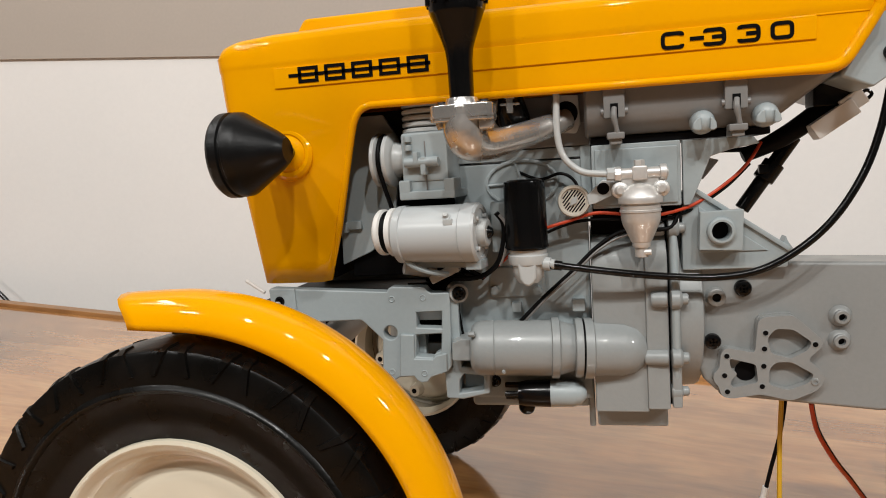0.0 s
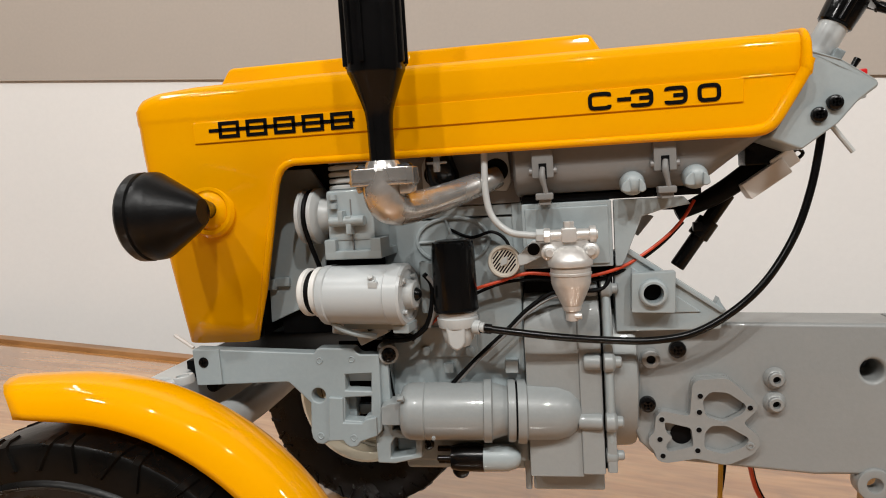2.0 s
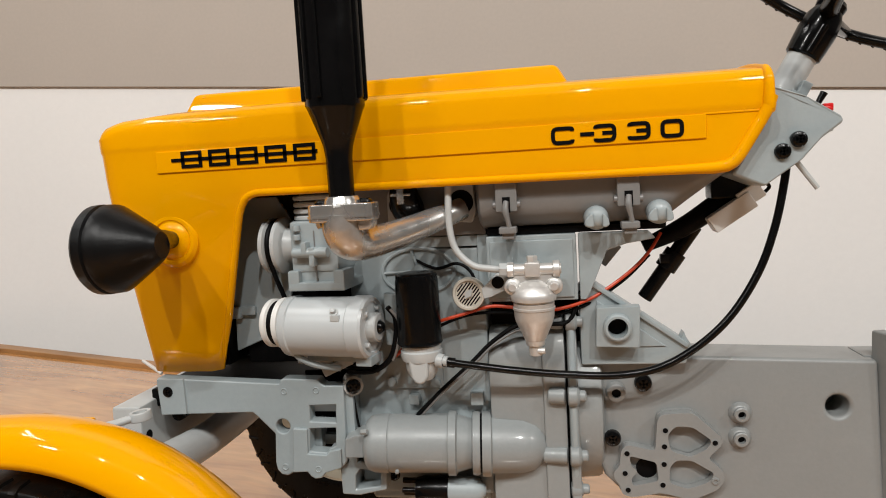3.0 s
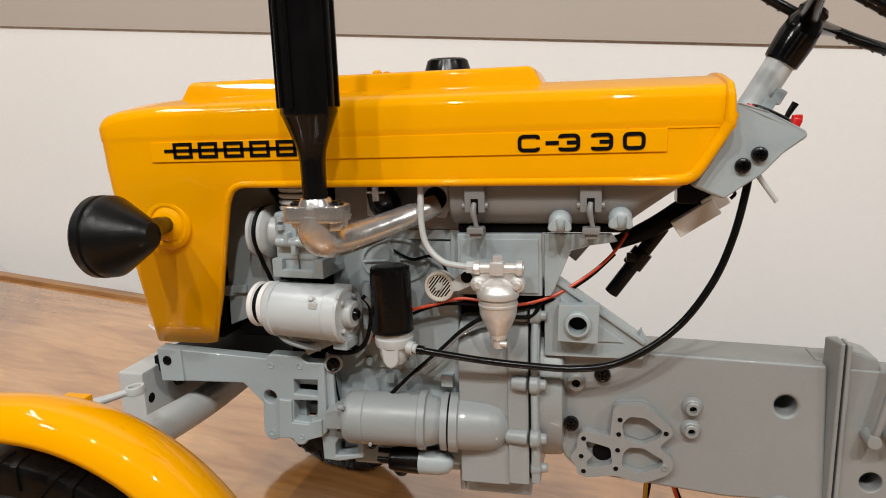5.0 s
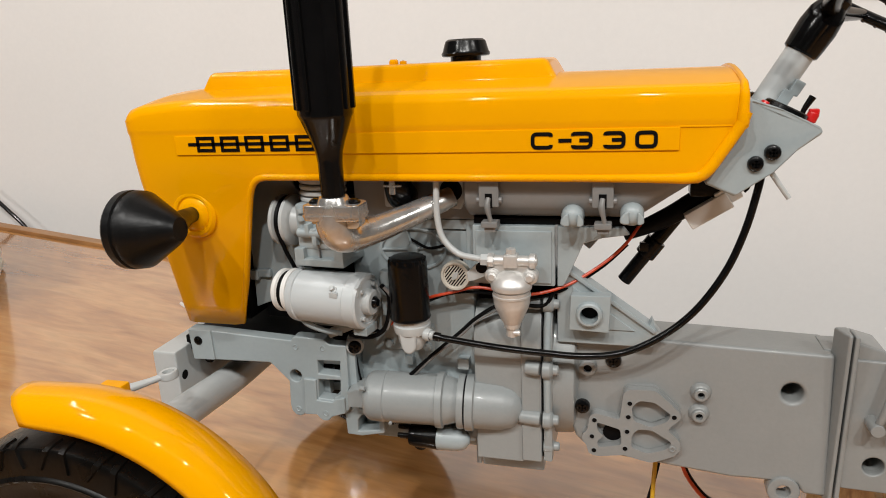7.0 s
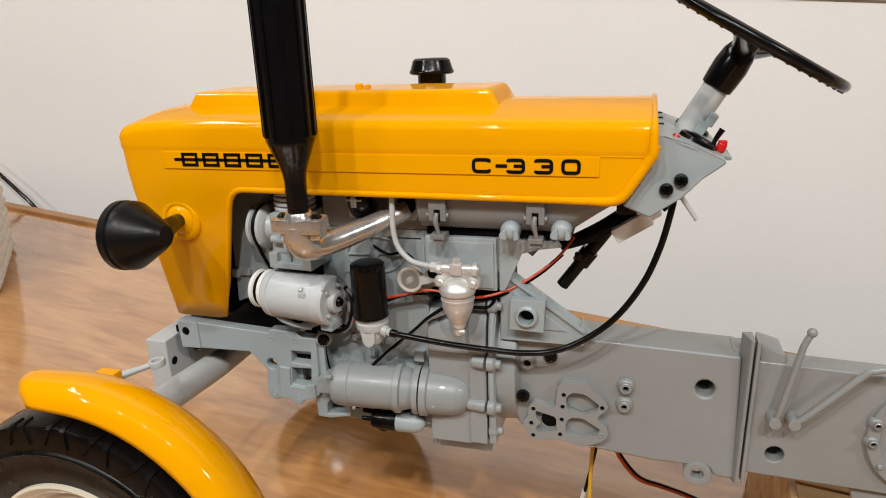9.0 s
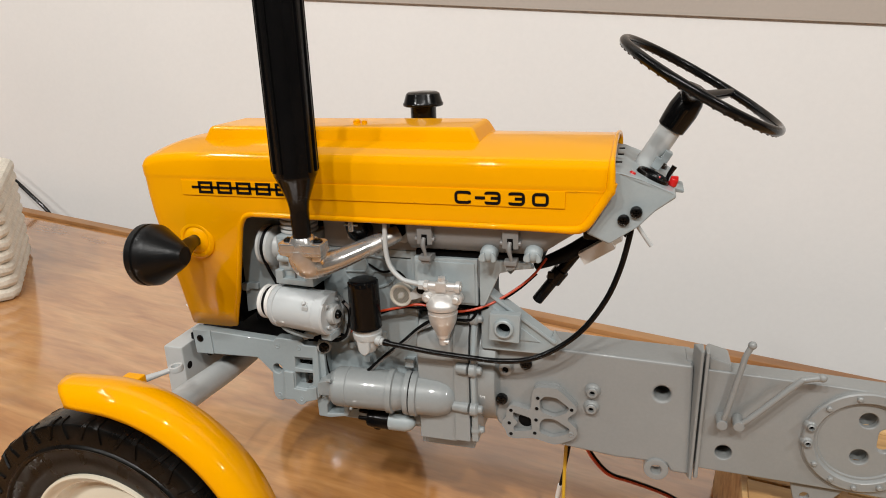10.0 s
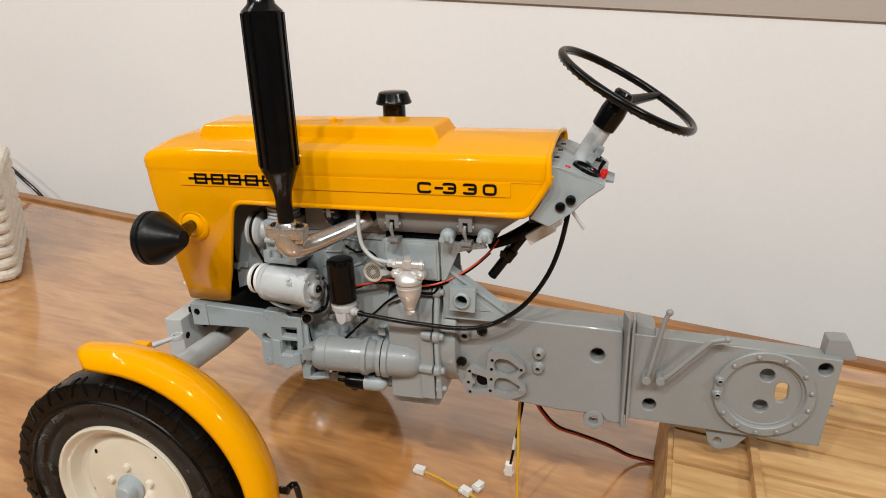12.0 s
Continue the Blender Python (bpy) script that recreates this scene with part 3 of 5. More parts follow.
# levers
for pts, r in ((((177.1, -18.6, 29.4), (178.0, -20, 33.4), (181.0, -20, 49.4), (181.7, -20, 53.2), (183.2, -20.0, 57.0)), 0.9), (((181.9, -18.6, 29.6), (184.4, -20, 32.1), (196.4, -20, 45.9), (198.6, -20.0, 47.5), (202.8, -20, 48.6)), 0.95)):
    lever = part("gear_lever", tube(pts, r, 12, 5), CAST, rear_case, "thin grey cranked lever")
    part("lever_boss", rod((pts[0][0], -14.5, pts[0][2]), (pts[0][0], -20.8, pts[0][2]), 1.65, 22, 0.3), CAST, lever)
    bm = bmesh.new()
    bmesh.ops.create_uvsphere(bm, u_segments=14, v_segments=9, radius=1.3)
    part("lever_knob", moved(bm, Matrix.Translation(pts[-1])), CAST, lever)
# round axle cover
cx, cz, cr = 217.4, 26.4, 16.9
cover = part("axle_cover", lathe([(-2.0, cr), (1.2, cr), (1.6, cr - 0.4), (1.6, cr - 3.0), (1.3, cr - 3.4), (0.5, cr - 3.7), (0.5, cr - 4.3), (0.0, cr - 4.6), (-0.4, cr - 4.7)], (cx, -15.4, cz), (0, -1, 0), 64, caps=False), CAST, rear_case, "round grey cover plate with a ring of bolts")
part("cover_step", lathe([(0, cr + 0.7), (0.4, cr + 0.4), (0.45, cr - 2)], (cx + 0.2, -15.3, cz - 0.8), (0, -1, 0), 64, caps=False), CAST, cover)
for k in range(11):
    a = radians(135.0 - 33 * min(k, 3) - 26.0 * max(0, k - 3))
    part("bolt", lathe([(0, 0.85), (0.7, 0.8), (0.95, 0.5), (0.95, 0)], (cx + (cr - 1.6) * math.cos(a), -16.9, cz + (cr - 1.6) * math.sin(a)), (0, -1, 0), 10), CAST, cover)
for x, z in ((218.0, 33.6), (217.0, 21.0)):
    inner_wall(rear_case, x, -11.4, z, 2.5)
for x, z in ((202.4, 30.6), (202.0, 25.0)):
    boss(rear_case, x, -16.8, z, 1.1, 0.75, 1.5)
part("cover_ear", prism([(200.6, 24.2), (203.0, 23.6), (203.4, 31.8), (201.0, 31.8)], -16.8, -15, bevel=0.5), CAST, rear_case)
part("top_bracket", prism([(235.4, 40.8), (236.0, 48.3), (242.6, 48.5), (246.0, 41.4), (243.0, 40.6)], -12.6, -6.0, bevel=0.6), CAST, rear_case)
part("side_nub", rod((238, -13, 23.5), (241.0, -13, 23.6), 1.0, 14, 0.2), CAST, rear_case)
part("support_lug", prism([(199.6, 12.0), (199.9, 7.0), (201.2, 1.8), (203.4, -0.4), (205.6, -0.8), (210.8, 1.2), (216, 8.0), (216, 12)], -13.4, -11.0, holes=[ring_points(204.4, 3.0, 1.4, 16)], bevel=0.4), CAST, rear_case)

# -- clutch and bell housing --
bell = part("bell_housing", lathe([(98.4, 21.8), (104.6, 21.4), (105.5, 20.9), (105.9, 20.0), (106.1, 17.0), (108.0, 14)], (-0.4, 0, 33.6), "x", 72, squash=(0.92, 1.0)), CLUTCH_GREY, gearbox)
def arch(half, top, low):
    """An upright section with rounded shoulders, in y and z."""
    side = [(half, low), (half, top - 11), (half - 0.6, top - 7.2), (half - 2.6, top - 3.8), (half - 6, top - 1.4), (half - 11, top)]
    return side + [(-y, z) for y, z in reversed(side)]


clutch = part("clutch_housing", extruded(arch(19.6, 56.6, 10), 78.2, 91.6, 0.5), CLUTCH_GREY, tractor, "rounded grey clutch housing", smooth=30)
part("clutch_flange", extruded(arch(20.4, 58.0, 11), 91.2, 96.7, 0.5), CLUTCH_GREY, clutch)
part("bell_flange", extruded(arch(20.4, 58.4, 11.4), 97.2, 99.6, 0.5), CLUTCH_GREY, clutch)
part("lower_case", box(78.6, 96.6, -14.6, 14.6, 4.4, 32.0, 0.6, 3), CLUTCH_GREY, clutch)
part("seam_gap", extruded(arch(18.6, 56.2, 12), 96.4, 97.6), DARK, clutch)
part("flange_ring", tube([(98.3, -17.6, 12.6), (98.3, -19.6, 20), (98.3, -20.6, 28), (98.3, -20.8, 38), (98.3, -20.2, 46), (98.3, -18.6, 54), (98.3, -16.6, 60)], 1.0, 14, 6), GREY, bell)
for z, y, big in ((57.0, -17.5, 0.9), (39.6, -20.6, 1.0), (24.6, -20.2, 1.0), (15.4, -18.2, 0.85)):
    part("bolt_boss", joined(rod((92.4 if z > 30 else 90.6, y + 0.4, z), (96.6, y - 0.2, z), 2.0 * big, 22, 0.7), box(92.6, 96.5, y, y + 4, z - 1.9 * big, z + 1.9 * big, 0.5)), CLUTCH_GREY, clutch)
    part("flange_boss", lathe([(98.1, 2.0 * big), (98.4, 2.5 * big), (100.2, 2.5 * big), (100.8, 2.0 * big), (101.0, 1.5 * big), (102.2, 1.4 * big), (102.5, 1.0 * big), (102.5, 0)], (-1.1, y - 0.3, z), "x", 20), CLUTCH_GREY, clutch)
for x, z in ((79.6, 12.0),):
    part("drain_edge", box(76.4, 78.0, -13.0, -7, 3.6, 24, 0.35), CLUTCH_GREY, clutch)

# gusset with square mount behind the clutch
mount = part("square_mount", prism([(104.0, 51.6), (114.0, 51.2), (114.4, 61.2), (104.4, 61.0)], -21.6, -18.4, holes=[ring_points(109.1, 56.2, 2.3, 22)], bevel=0.35), GREY, bell, "square grey mounting plate with a round socket")
part("socket", lathe([(0, 3.4), (1.2, 3.2), (1.5, 2.8), (1.5, 2.3), (-3, 2.2), (-3, 0)], (109.1, -21.4, 56.2), (0, -1, 0), 30, caps=False), GREY, mount)
part("socket_dark", lathe([(0, 2.15), (0.05, 0)], (109.1, -19.0, 56.2), (0, -1, 0), 22), DARK, mount)
gusset = part("gusset", prism([(100.6, 66.0), (103.2, 66.6), (125.8, 50.4), (125.0, 46.2), (100.6, 46.2)], -17.6, -12.5, bevel=0.5), GREY, bell)
part("gusset_web", prism([(104.6, 62.2), (120.6, 50.6), (104.6, 50.6)], -18.0, -17.0, bevel=0.3), GREY, gusset)
part("gusset_rib", moved(box(-14.2, 14.2, -18.4, -13.0, -0.6, 0.6, 0.3), Matrix.Translation((113.8, 0, 59.0)) @ Matrix.Rotation(radians(35.6), 4, "Y")), GREY, gusset)
part("gusset_tip", prism([(123.2, 51.0), (127.2, 49.2), (125.0, 52.8), (124.6, 54.0)], -17.8, -14, bevel=0.2), GREY, gusset)

# -- engine block --
block = part("engine_block", box(43.0, 78.0, -15.5, 13.5, 12.0, 76.0, 1.0), GREY, tractor, "grey engine block with moulded details")
part("crankcase", lathe([(43.4, 15.4), (44.4, 16.0), (77.4, 16.4)], (0, 0, 27.0), "x", 48, squash=(1.0, 1.05)), GREY, block)
part("oil_pan", box(44.5, 77.0, -12.5, 12.5, 8.8, 16.0, 1.2, 3), GREY, block)
head = part("cylinder_head", box(45.5, 79.0, -16.4, 13.0, 79.0, 92.0, 0.5), STEEL, block, "brownish grey cylinder head")
part("head_gasket", box(43.2, 79.0, -15.9, 13, 76.2, 78.8, 0.2), GREY, block)
part("side_cover", box(76.5, 79.2, -16.3, -10, 60.5, 79.0, 0.3), GREY, block)
for x, z in ((58.5, 37.6), (60.4, 30.6)):
    part("side_stud", box(x - 1.3, x + 1.3, -17.4, -15, z - 1.3, z + 1.3, 0.3), GREY, block)
part("side_stud", box(73.0, 76.4, -18.2, -15.0, 36.3, 39.7, 0.4), GREY, block)
part("cover_plate", box(51.4, 66.2, -16.2, -15.0, 40.2, 48.4, 0.5), GREY, block)
for x, z in ((52.8, 42.2), (64.2, 41.9)):
    part("cover_bolt", lathe([(0, 1.3), (0.9, 1.2), (1.1, 0)], (x, -16.1, z), (0, -1, 0), 14), GREY, block)
part("moulded_wheel", tube([(61.3 + 9.2 * math.cos(a), -15.7, 70.4 + 5.8 * math.sin(a)) for a in np.linspace(0, 2 * math.pi, 24, endpoint=False)], 0.55, 8, 1, True), GREY, block)
for a in (0.2, 1.75, 3.2, 4.6):
    part("wheel_spoke", tube([(61.3, -15.8, 70.4), (61.3 + 9.0 * math.cos(a), -15.7, 70.4 + 5.6 * math.sin(a))], 0.42, 8, 1), GREY, block)
part("wheel_hub", lathe([(0, 1.7), (0.9, 1.5), (1.2, 0.9), (1.2, 0)], (61.3, -15.4, 70.4), (0, -1, 0), 18), GREY, block)
# exhaust ports on the head
for x in (58.4, 73.4):
    port = part("port_flange", prism([(x - 3.6, 82.6), (x + 2.4, 82.0), (x + 3.6, 84.4), (x + 3.2, 91.6), (x - 2.2, 92.0), (x - 3.6, 89.6)], -18.0, -16.4, bevel=0.5), PALE, head)
    part("port_dark", lathe([(0, 3.0), (0.1, 0)], (x, -18.05, 87.2), (0, -1, 0), 22), DARK, port)
part("head_screw", lathe([(0, 1.0), (0.6, 0.9), (0.6, 0.4), (0.1, 0)], (77.6, -16.4, 85.5), (0, -1, 0), 12), STEEL, head)
part("intake_elbow", tube([(60.2, -22.4, 94.0), (60.2, -22.2, 90.0), (60.6, -20.6, 86.6), (60.4, -17.4, 85.4)], [2.6, 3.5, 4.0, 3.8], 20, 6), BLACK, head, "black rubber elbow")
part("spring_clip", joined(box(57.8, 62.6, -26.2, -25.4, 89.5, 90.1, 0.15), box(59.4, 61.0, -26.4, -25.4, 87.6, 92.4, 0.2), rod((59.0, -25.9, 91.4), (61.4, -25.9, 91.4), 0.35, 8)), SILVER, head)

# radiator and shroud inside the nose
radiator = part("radiator", box(-8, 9.0, -16.5, 16.5, 47.0, 100.0, 0.6), DARK, tractor, "black radiator core inside the nose")
part("fan_shroud", prism([(9.6, 50.0), (18.0, 53.4), (25.6, 58.5), (28.4, 84.0), (24.0, 91.0), (10.6, 91.0)], -13.5, -12.0, bevel=0.4), GREY, radiator, "grey fan shroud")
part("shroud_tab", joined(box(9.6, 12.4, -15.4, -13.0, 59.2, 62.2, 0.4), box(11.8, 16.2, -14.8, -13.0, 60.0, 62.4, 0.4)), GREY, radiator)
# black filler box added to keep the hollow under the bonnet dark
part("dark_infill", box(12.0, 44, -11.8, 12, 46.5, 92, 0.4), DARK, radiator)

# -- compressor with pulley and belt --
comp = part("compressor", box(37.0, 48.4, -37.0, -22.0, 74.6, 86.2, 0.8), GREY, tractor, "grey moulded compressor")
part("compressor_base", joined(box(36.4, 50.0, -38.2, -21.0, 70.6, 72.6, 0.4), box(36.4, 39.2, -38.2, -32, 72.0, 75.2, 0.4), box(47.4, 50.0, -38.2, -32, 72.0, 75.2, 0.4), box(38, 48, -36.6, -22, 72, 75, 0.3)), GREY, comp)
part("crank_bar", joined(rod((38.2, -38.0, 79.2), (46.5, -38.0, 79.2), 1.15, 14, 0.2), box(42.2, 43.6, -39.0, -36.5, 76.2, 80.4, 0.3), box(40.6, 41.8, -39.2, -36.5, 79.0, 81.6, 0.2)), GREY, comp)
part("case_seam", box(42.9, 43.15, -37.15, -36.6, 71.0, 84.0, 0), STEEL, comp)
for z in (83.6, 81.6):
    part("valve_nub", rod((39.0, -37.4, z + 0.4), (39.0, -37.4, z + 1.7), 0.9, 10, 0.15), GREY, comp)
for k in range(5):
    part("cooling_fin", lathe([(0, 5.6), (0.25, 5.9), (0.85, 5.9), (1.1, 5.6)], (41.6, -30.0, 86.2 + k * 1.5), "z", 32), PALE, comp)
part("cylinder_core", lathe([(0, 4.4), (9, 4.4)], (41.6, -30.0, 84.0), "z", 24), STEEL, comp)
part("pulley", lathe([(26.4, 3.0), (26.5, 6.0), (26.9, 6.6), (27.8, 6.6), (28.3, 5.6), (29.4, 5.6), (29.9, 6.6), (30.8, 6.6), (31.2, 6.0), (31.8, 4.4), (33.0, 3.8), (36.2, 3.4)], (2.0, -30.5, 80.4), "x", 40), PALE, comp, "pale grey grooved pulley")
part("belt", tube([(30.85, -30.5 - 5.9 * math.cos(a), 80.4 + 5.9 * math.sin(a)) for a in np.linspace(-0.5, math.pi + 0.5, 14)] + [(31.2, -24.0, 72), (31.6, -22.5, 64), (32.0, -26.0, 62), (32.4, -31.0, 66), (31.6, -34.4, 73)], 0.55, 8, 3, True), DARK, comp, "black drive belt")
comp.matrix_basis = pose(0.0309, -0.0263, 0.0678, 0, 0, -5) @ Matrix.Scale(1.09, 4) @ pose(-0.0364, 0.0382, -0.0706)

# -- dynamo --
dyn = part("dynamo", lathe([(29.2, 0), (29.2, 6.6), (29.8, 8.0), (31.6, 8.2), (31.9, 7.85), (47.4, 7.85), (47.7, 8.15), (51.0, 8.15), (51.6, 7.6), (51.6, 6.6), (51.2, 6.4), (51.2, 0)], (0, -26.5, 58.6), "x", 48), DYNAMO, tractor, "pale grey cylindrical dynamo")
part("dynamo_pulley", lathe([(23.6, 3), (23.8, 6.0), (24.3, 6.5), (25.4, 6.5), (25.9, 5.8), (27.0, 5.8), (27.5, 6.8), (28.8, 6.8), (29.2, 6.0)], (0, -26.5, 59.4), "x", 40), OFFWHITE, dyn)
part("pulley_groove", lathe([(25.7, 6.0), (27.2, 6.0)], (0, -26.5, 59.4), "x", 36), DARK, dyn)
part("end_cap", lathe([(51.1, 3.9), (53.2, 3.7), (53.5, 3.3), (53.5, 1.9), (53.2, 1.8), (53.2, 0)], (0, -26.5, 58.6), "x", 30), PALE, dyn)
part("shaft_cap", lathe([(53.0, 1.7), (53.9, 1.6), (54.5, 1.1), (54.7, 0)], (0, -26.5, 58.6), "x", 20), BLACK, dyn)
part("end_plate", prism([(52.6, 66.4), (56.8, 66.0), (57.0, 52.4), (52.6, 52.4)], -21.0, -18.6, bevel=0.4), GREY, dyn)
part("brush_window", box(50.2, 51.75, -32.2, -29.2, 61.6, 64.4, 0.2), PALE, dyn)
for a in (0.9, 2.3, 4.0, 5.4):
    part("cap_stud", rod((51.0, -26.5 + 5.4 * math.cos(a), 58.6 + 5.4 * math.sin(a)), (52.2, -26.5 + 5.4 * math.cos(a), 58.6 + 5.4 * math.sin(a)), 0.7, 10, 0.15), PALE, dyn)
part("terminal", joined(lathe([(0, 1.1), (0.4, 1.1), (0.5, 0.75), (1.5, 0.7), (1.7, 0)], (44.6, -32.4, 63.4), (0, -0.75, 0.66), 12), box(44.0, 46.4, -34.0, -31.5, 61.4, 63.0, 0.2)), PALE, dyn)
part("foot", joined(box(47.8, 52.0, -29.5, -23.0, 48.8, 51.4, 0.4), box(33, 48.2, -26, -20, 49.0, 51.4, 0.3)), GREY, dyn)
part("strap", tube([(31.4, -29.6, 52.6), (33.2, -29.0, 50.2), (37.0, -27.6, 48.2), (42.0, -25.8, 47.2)], [0.9, 0.9, 0.8, 0.8], 10, 6), GREY, dyn)
dyn.matrix_basis = pose(0.0521, -0.0272, 0.0588, 0, 0, -9) @ Matrix.Diagonal((1, 0.93, 0.93, 1)) @ pose(-0.052, 0.0265, -0.0586)

# -- oil filter --
filt = part("oil_filter", lathe([(54.2, 5.2), (54.6, 5.5), (55.4, 5.3), (69.4, 5.15), (70.8, 4.7), (71.2, 4.1), (71.35, 3.4), (71.4, 0)], (62.7, -25.4, 0), "z", 40), BLACK, tractor, "black cylindrical oil filter on a white base")
for k in range(14):
    a = 2 * math.pi * k / 14
    part("filter_notch", box(62.7 + 4.55 * math.cos(a) - 0.45, 62.7 + 4.55 * math.cos(a) + 0.45, -25.4 + 4.55 * math.sin(a) - 0.45, -25.4 + 4.55 * math.sin(a) + 0.45, 68.6, 70.9, 0.2), BLACK, filt)
part("filter_base", joined(lathe([(45.6, 0), (45.6, 2.6), (47.2, 3.6), (48.4, 3.9), (50.0, 4.0), (50.4, 4.7), (51.6, 5.0), (52.6, 5.0), (52.9, 4.6), (54.0, 4.7), (54.2, 0)], (62.9, -25.2, 0), "z", 36), prism([(60.2, 52), (65.2, 52), (65.0, 47.2), (64.3, 45.8), (63.0, 45.0), (61.7, 45.6), (60.9, 47.0)], -29.6, -27.2, bevel=0.7, segments=3)), PALE, filt, "pale grey moulded filter base")
part("hose_nipple", joined(rod((64, -26.2, 50.6), (69.6, -27.6, 50.2), 1.25, 16, 0.2), rod((66.8, -26.9, 50.4), (68.6, -27.3, 50.2), 1.7, 16, 0.3)), PALE, filt)
part("fuel_hose", tube([(68.2, -27.4, 50.2), (74, -27.0, 49.2), (86, -25.6, 47.2), (97, -24, 45.8), (108, -23.2, 45.2), (117.6, -22.6, 46.6), (126.4, -22, 51.2), (134.2, -21.2, 58.2), (140.6, -20.2, 68), (144.4, -19.4, 78), (146.6, -19.0, 88), (147.4, -18.6, 94)], 0.9, 14, 7), BLACK, tractor, "long black rubber hose hanging in a loop")
part("hose_collar", rod((68.0, -27.4, 50.2), (71.2, -27.1, 49.7), 1.2, 14, 0.1), BLACK, filt)

# -- horn --
horn = part("horn_grille", lathe([(-1.5, 3.9), (0.4, 4.05), (0.9, 3.8), (0.9, 3.3), (0.5, 3.1), (0.5, 0)], (74.6, -21.6, 65.2), (0, -1, 0), 36), HORN_BEIGE, tractor, "pale round horn grille with slots")
for k in range(-4, 5):
    half = math.sqrt(max(0.2, 2.8 ** 2 - (k * 0.64) ** 2))
    m = Matrix.Translation((74.6, 0, 65.2)) @ Matrix.Rotation(radians(-52), 4, "Y")
    for a, b in (((-half, half),) if abs(k) > 1 else ((-half, -0.9), (0.9, half))):
        part("slot", moved(box(a, b, -22.18, -22.0, k * 0.64 - 0.17, k * 0.64 + 0.17, 0.05), m), DARK, horn)
part("centre_badge", moved(prism([(0, 1.5), (0.8, 0), (0, -1.5), (-0.8, 0)], -22.6, -22.0, bevel=0.1), Matrix.Translation((74.6, 0, 65.2)) @ Matrix.Rotation(radians(38), 4, "Y")), PALE, horn)
part("horn_stay", prism([(77.8, 66.4), (81.6, 70.0), (85.0, 69.6), (84.6, 66.4), (80.0, 64.4), (78.2, 64.0)], -22.8, -21.3, bevel=0.25), PALE, horn)
part("stay_hole", lathe([(0, 1.5), (0.05, 0)], (81.8, -22.82, 67.9), (0, -1, 0), 18), DARK, horn)

# -- fuel sediment bowl --
bowl = part("sediment_bowl", lathe([(53.6, 0), (53.6, 2.0), (54.2, 2.2), (54.8, 2.2), (55.0, 2.4), (59.0, 4.2), (60.2, 4.55), (62.0, 4.65), (62.1, 4.85), (62.6, 4.85), (62.7, 4.65), (63.6, 4.7), (63.7, 4.4), (64.1, 4.4), (64.2, 5.1), (65.3, 5.25), (66.0, 4.9), (67.2, 4.2), (68.0, 3.2), (68.6, 2.0), (68.8, 0)], (90.2, -26.5, 0), "z", 44), SILVER_PAINT, tractor, "silver fuel sediment bowl with hexagon fittings")
part("bowl_head", joined(rod((85.0, -26.5, 71.2), (95.8, -26.5, 71.2), 1.4, 18, 0.3), rod((84.4, -26.5, 71.2), (86.0, -26.5, 71.2), 1.85, 8, 0.3), rod((94.8, -26.5, 71.2), (96.4, -26.5, 71.2), 2.0, 18, 0.3), rod((95.9, -26.5, 71.2), (96.7, -26.5, 71.2), 1.2, 12, 0.2), box(88.4, 92.0, -28.2, -24.6, 69.6, 73.0, 0.5), rod((90.2, -26.5, 72.6), (90.2, -26.5, 74.4), 1.3, 6, 0.2), box(85.6, 94.8, -27.2, -25.4, 66.0, 70.6, 0.6)), SILVER_PAINT, bowl)
for x in (85.6, 95.0):
    part("wing_screw", joined(lathe([(0, 1.9), (0.7, 1.8), (0.9, 1.3), (1.5, 1.2), (1.9, 0.8), (1.9, 0)], (x, -27.2, 67.4), (0, -1, 0), 18), rod((x, -25.0, 67.4), (x, -27.4, 67.4), 2.0, 18, 0.2)), SILVER_PAINT, bowl)
part("drain_tap", joined(rod((90.2, -26.5, 51.2), (90.2, -26.5, 53.8), 1.6, 18, 0.25), rod((90.6, -27.4, 52.4), (92.4, -27.6, 52.4), 0.75, 12, 0.15)), SILVER_PAINT, bowl)
part("fuel_pipe", tube([(71.5, -24.6, 95), (71.4, -24.8, 90.5), (71.3, -25, 82), (72.6, -25.2, 76.3), (76.4, -25.8, 72.6), (80.4, -26.3, 71.7), (84.2, -26.6, 71.4)], 0.82, 14, 7), PALE, tractor, "pale bent fuel pipe")
part("pipe_nut", rod((82.6, -26.8, 71.4), (84.8, -26.6, 71.3), 1.6, 6, 0.15), PALE, bowl)

# -- battery-like box and its stay --
case = part("control_box", box(79.2, 100.4, -20.5, -4.0, 62.8, 78.6, 0.35), GREY, tractor, "plain grey rectangular box")
# black block added only to make the gap below the box dark
part("dark_gap_fill", box(78.6, 100.6, -12.0, 12.0, 50.0, 62.6, 0.3), DARK, case)
part("box_lid", box(80.0, 99.6, -21.0, -20.4, 63.6, 77.4, 0.3), GREY, case)
part("box_stay", prism([(100.9, 78.5), (117.0, 78.4), (118.5, 76.6), (112.0, 75.6), (107.4, 74.2), (103.4, 64.6), (102.4, 62.7), (100.9, 62.7)], -19.8, -17.6, bevel=0.3), GREY, case)
part("loose_card", prism([(105.6, 70.2), (108.6, 74.2), (112.2, 73.2), (108.0, 68.2)], -4.0, -1.6, bevel=0.3), PALE, case)

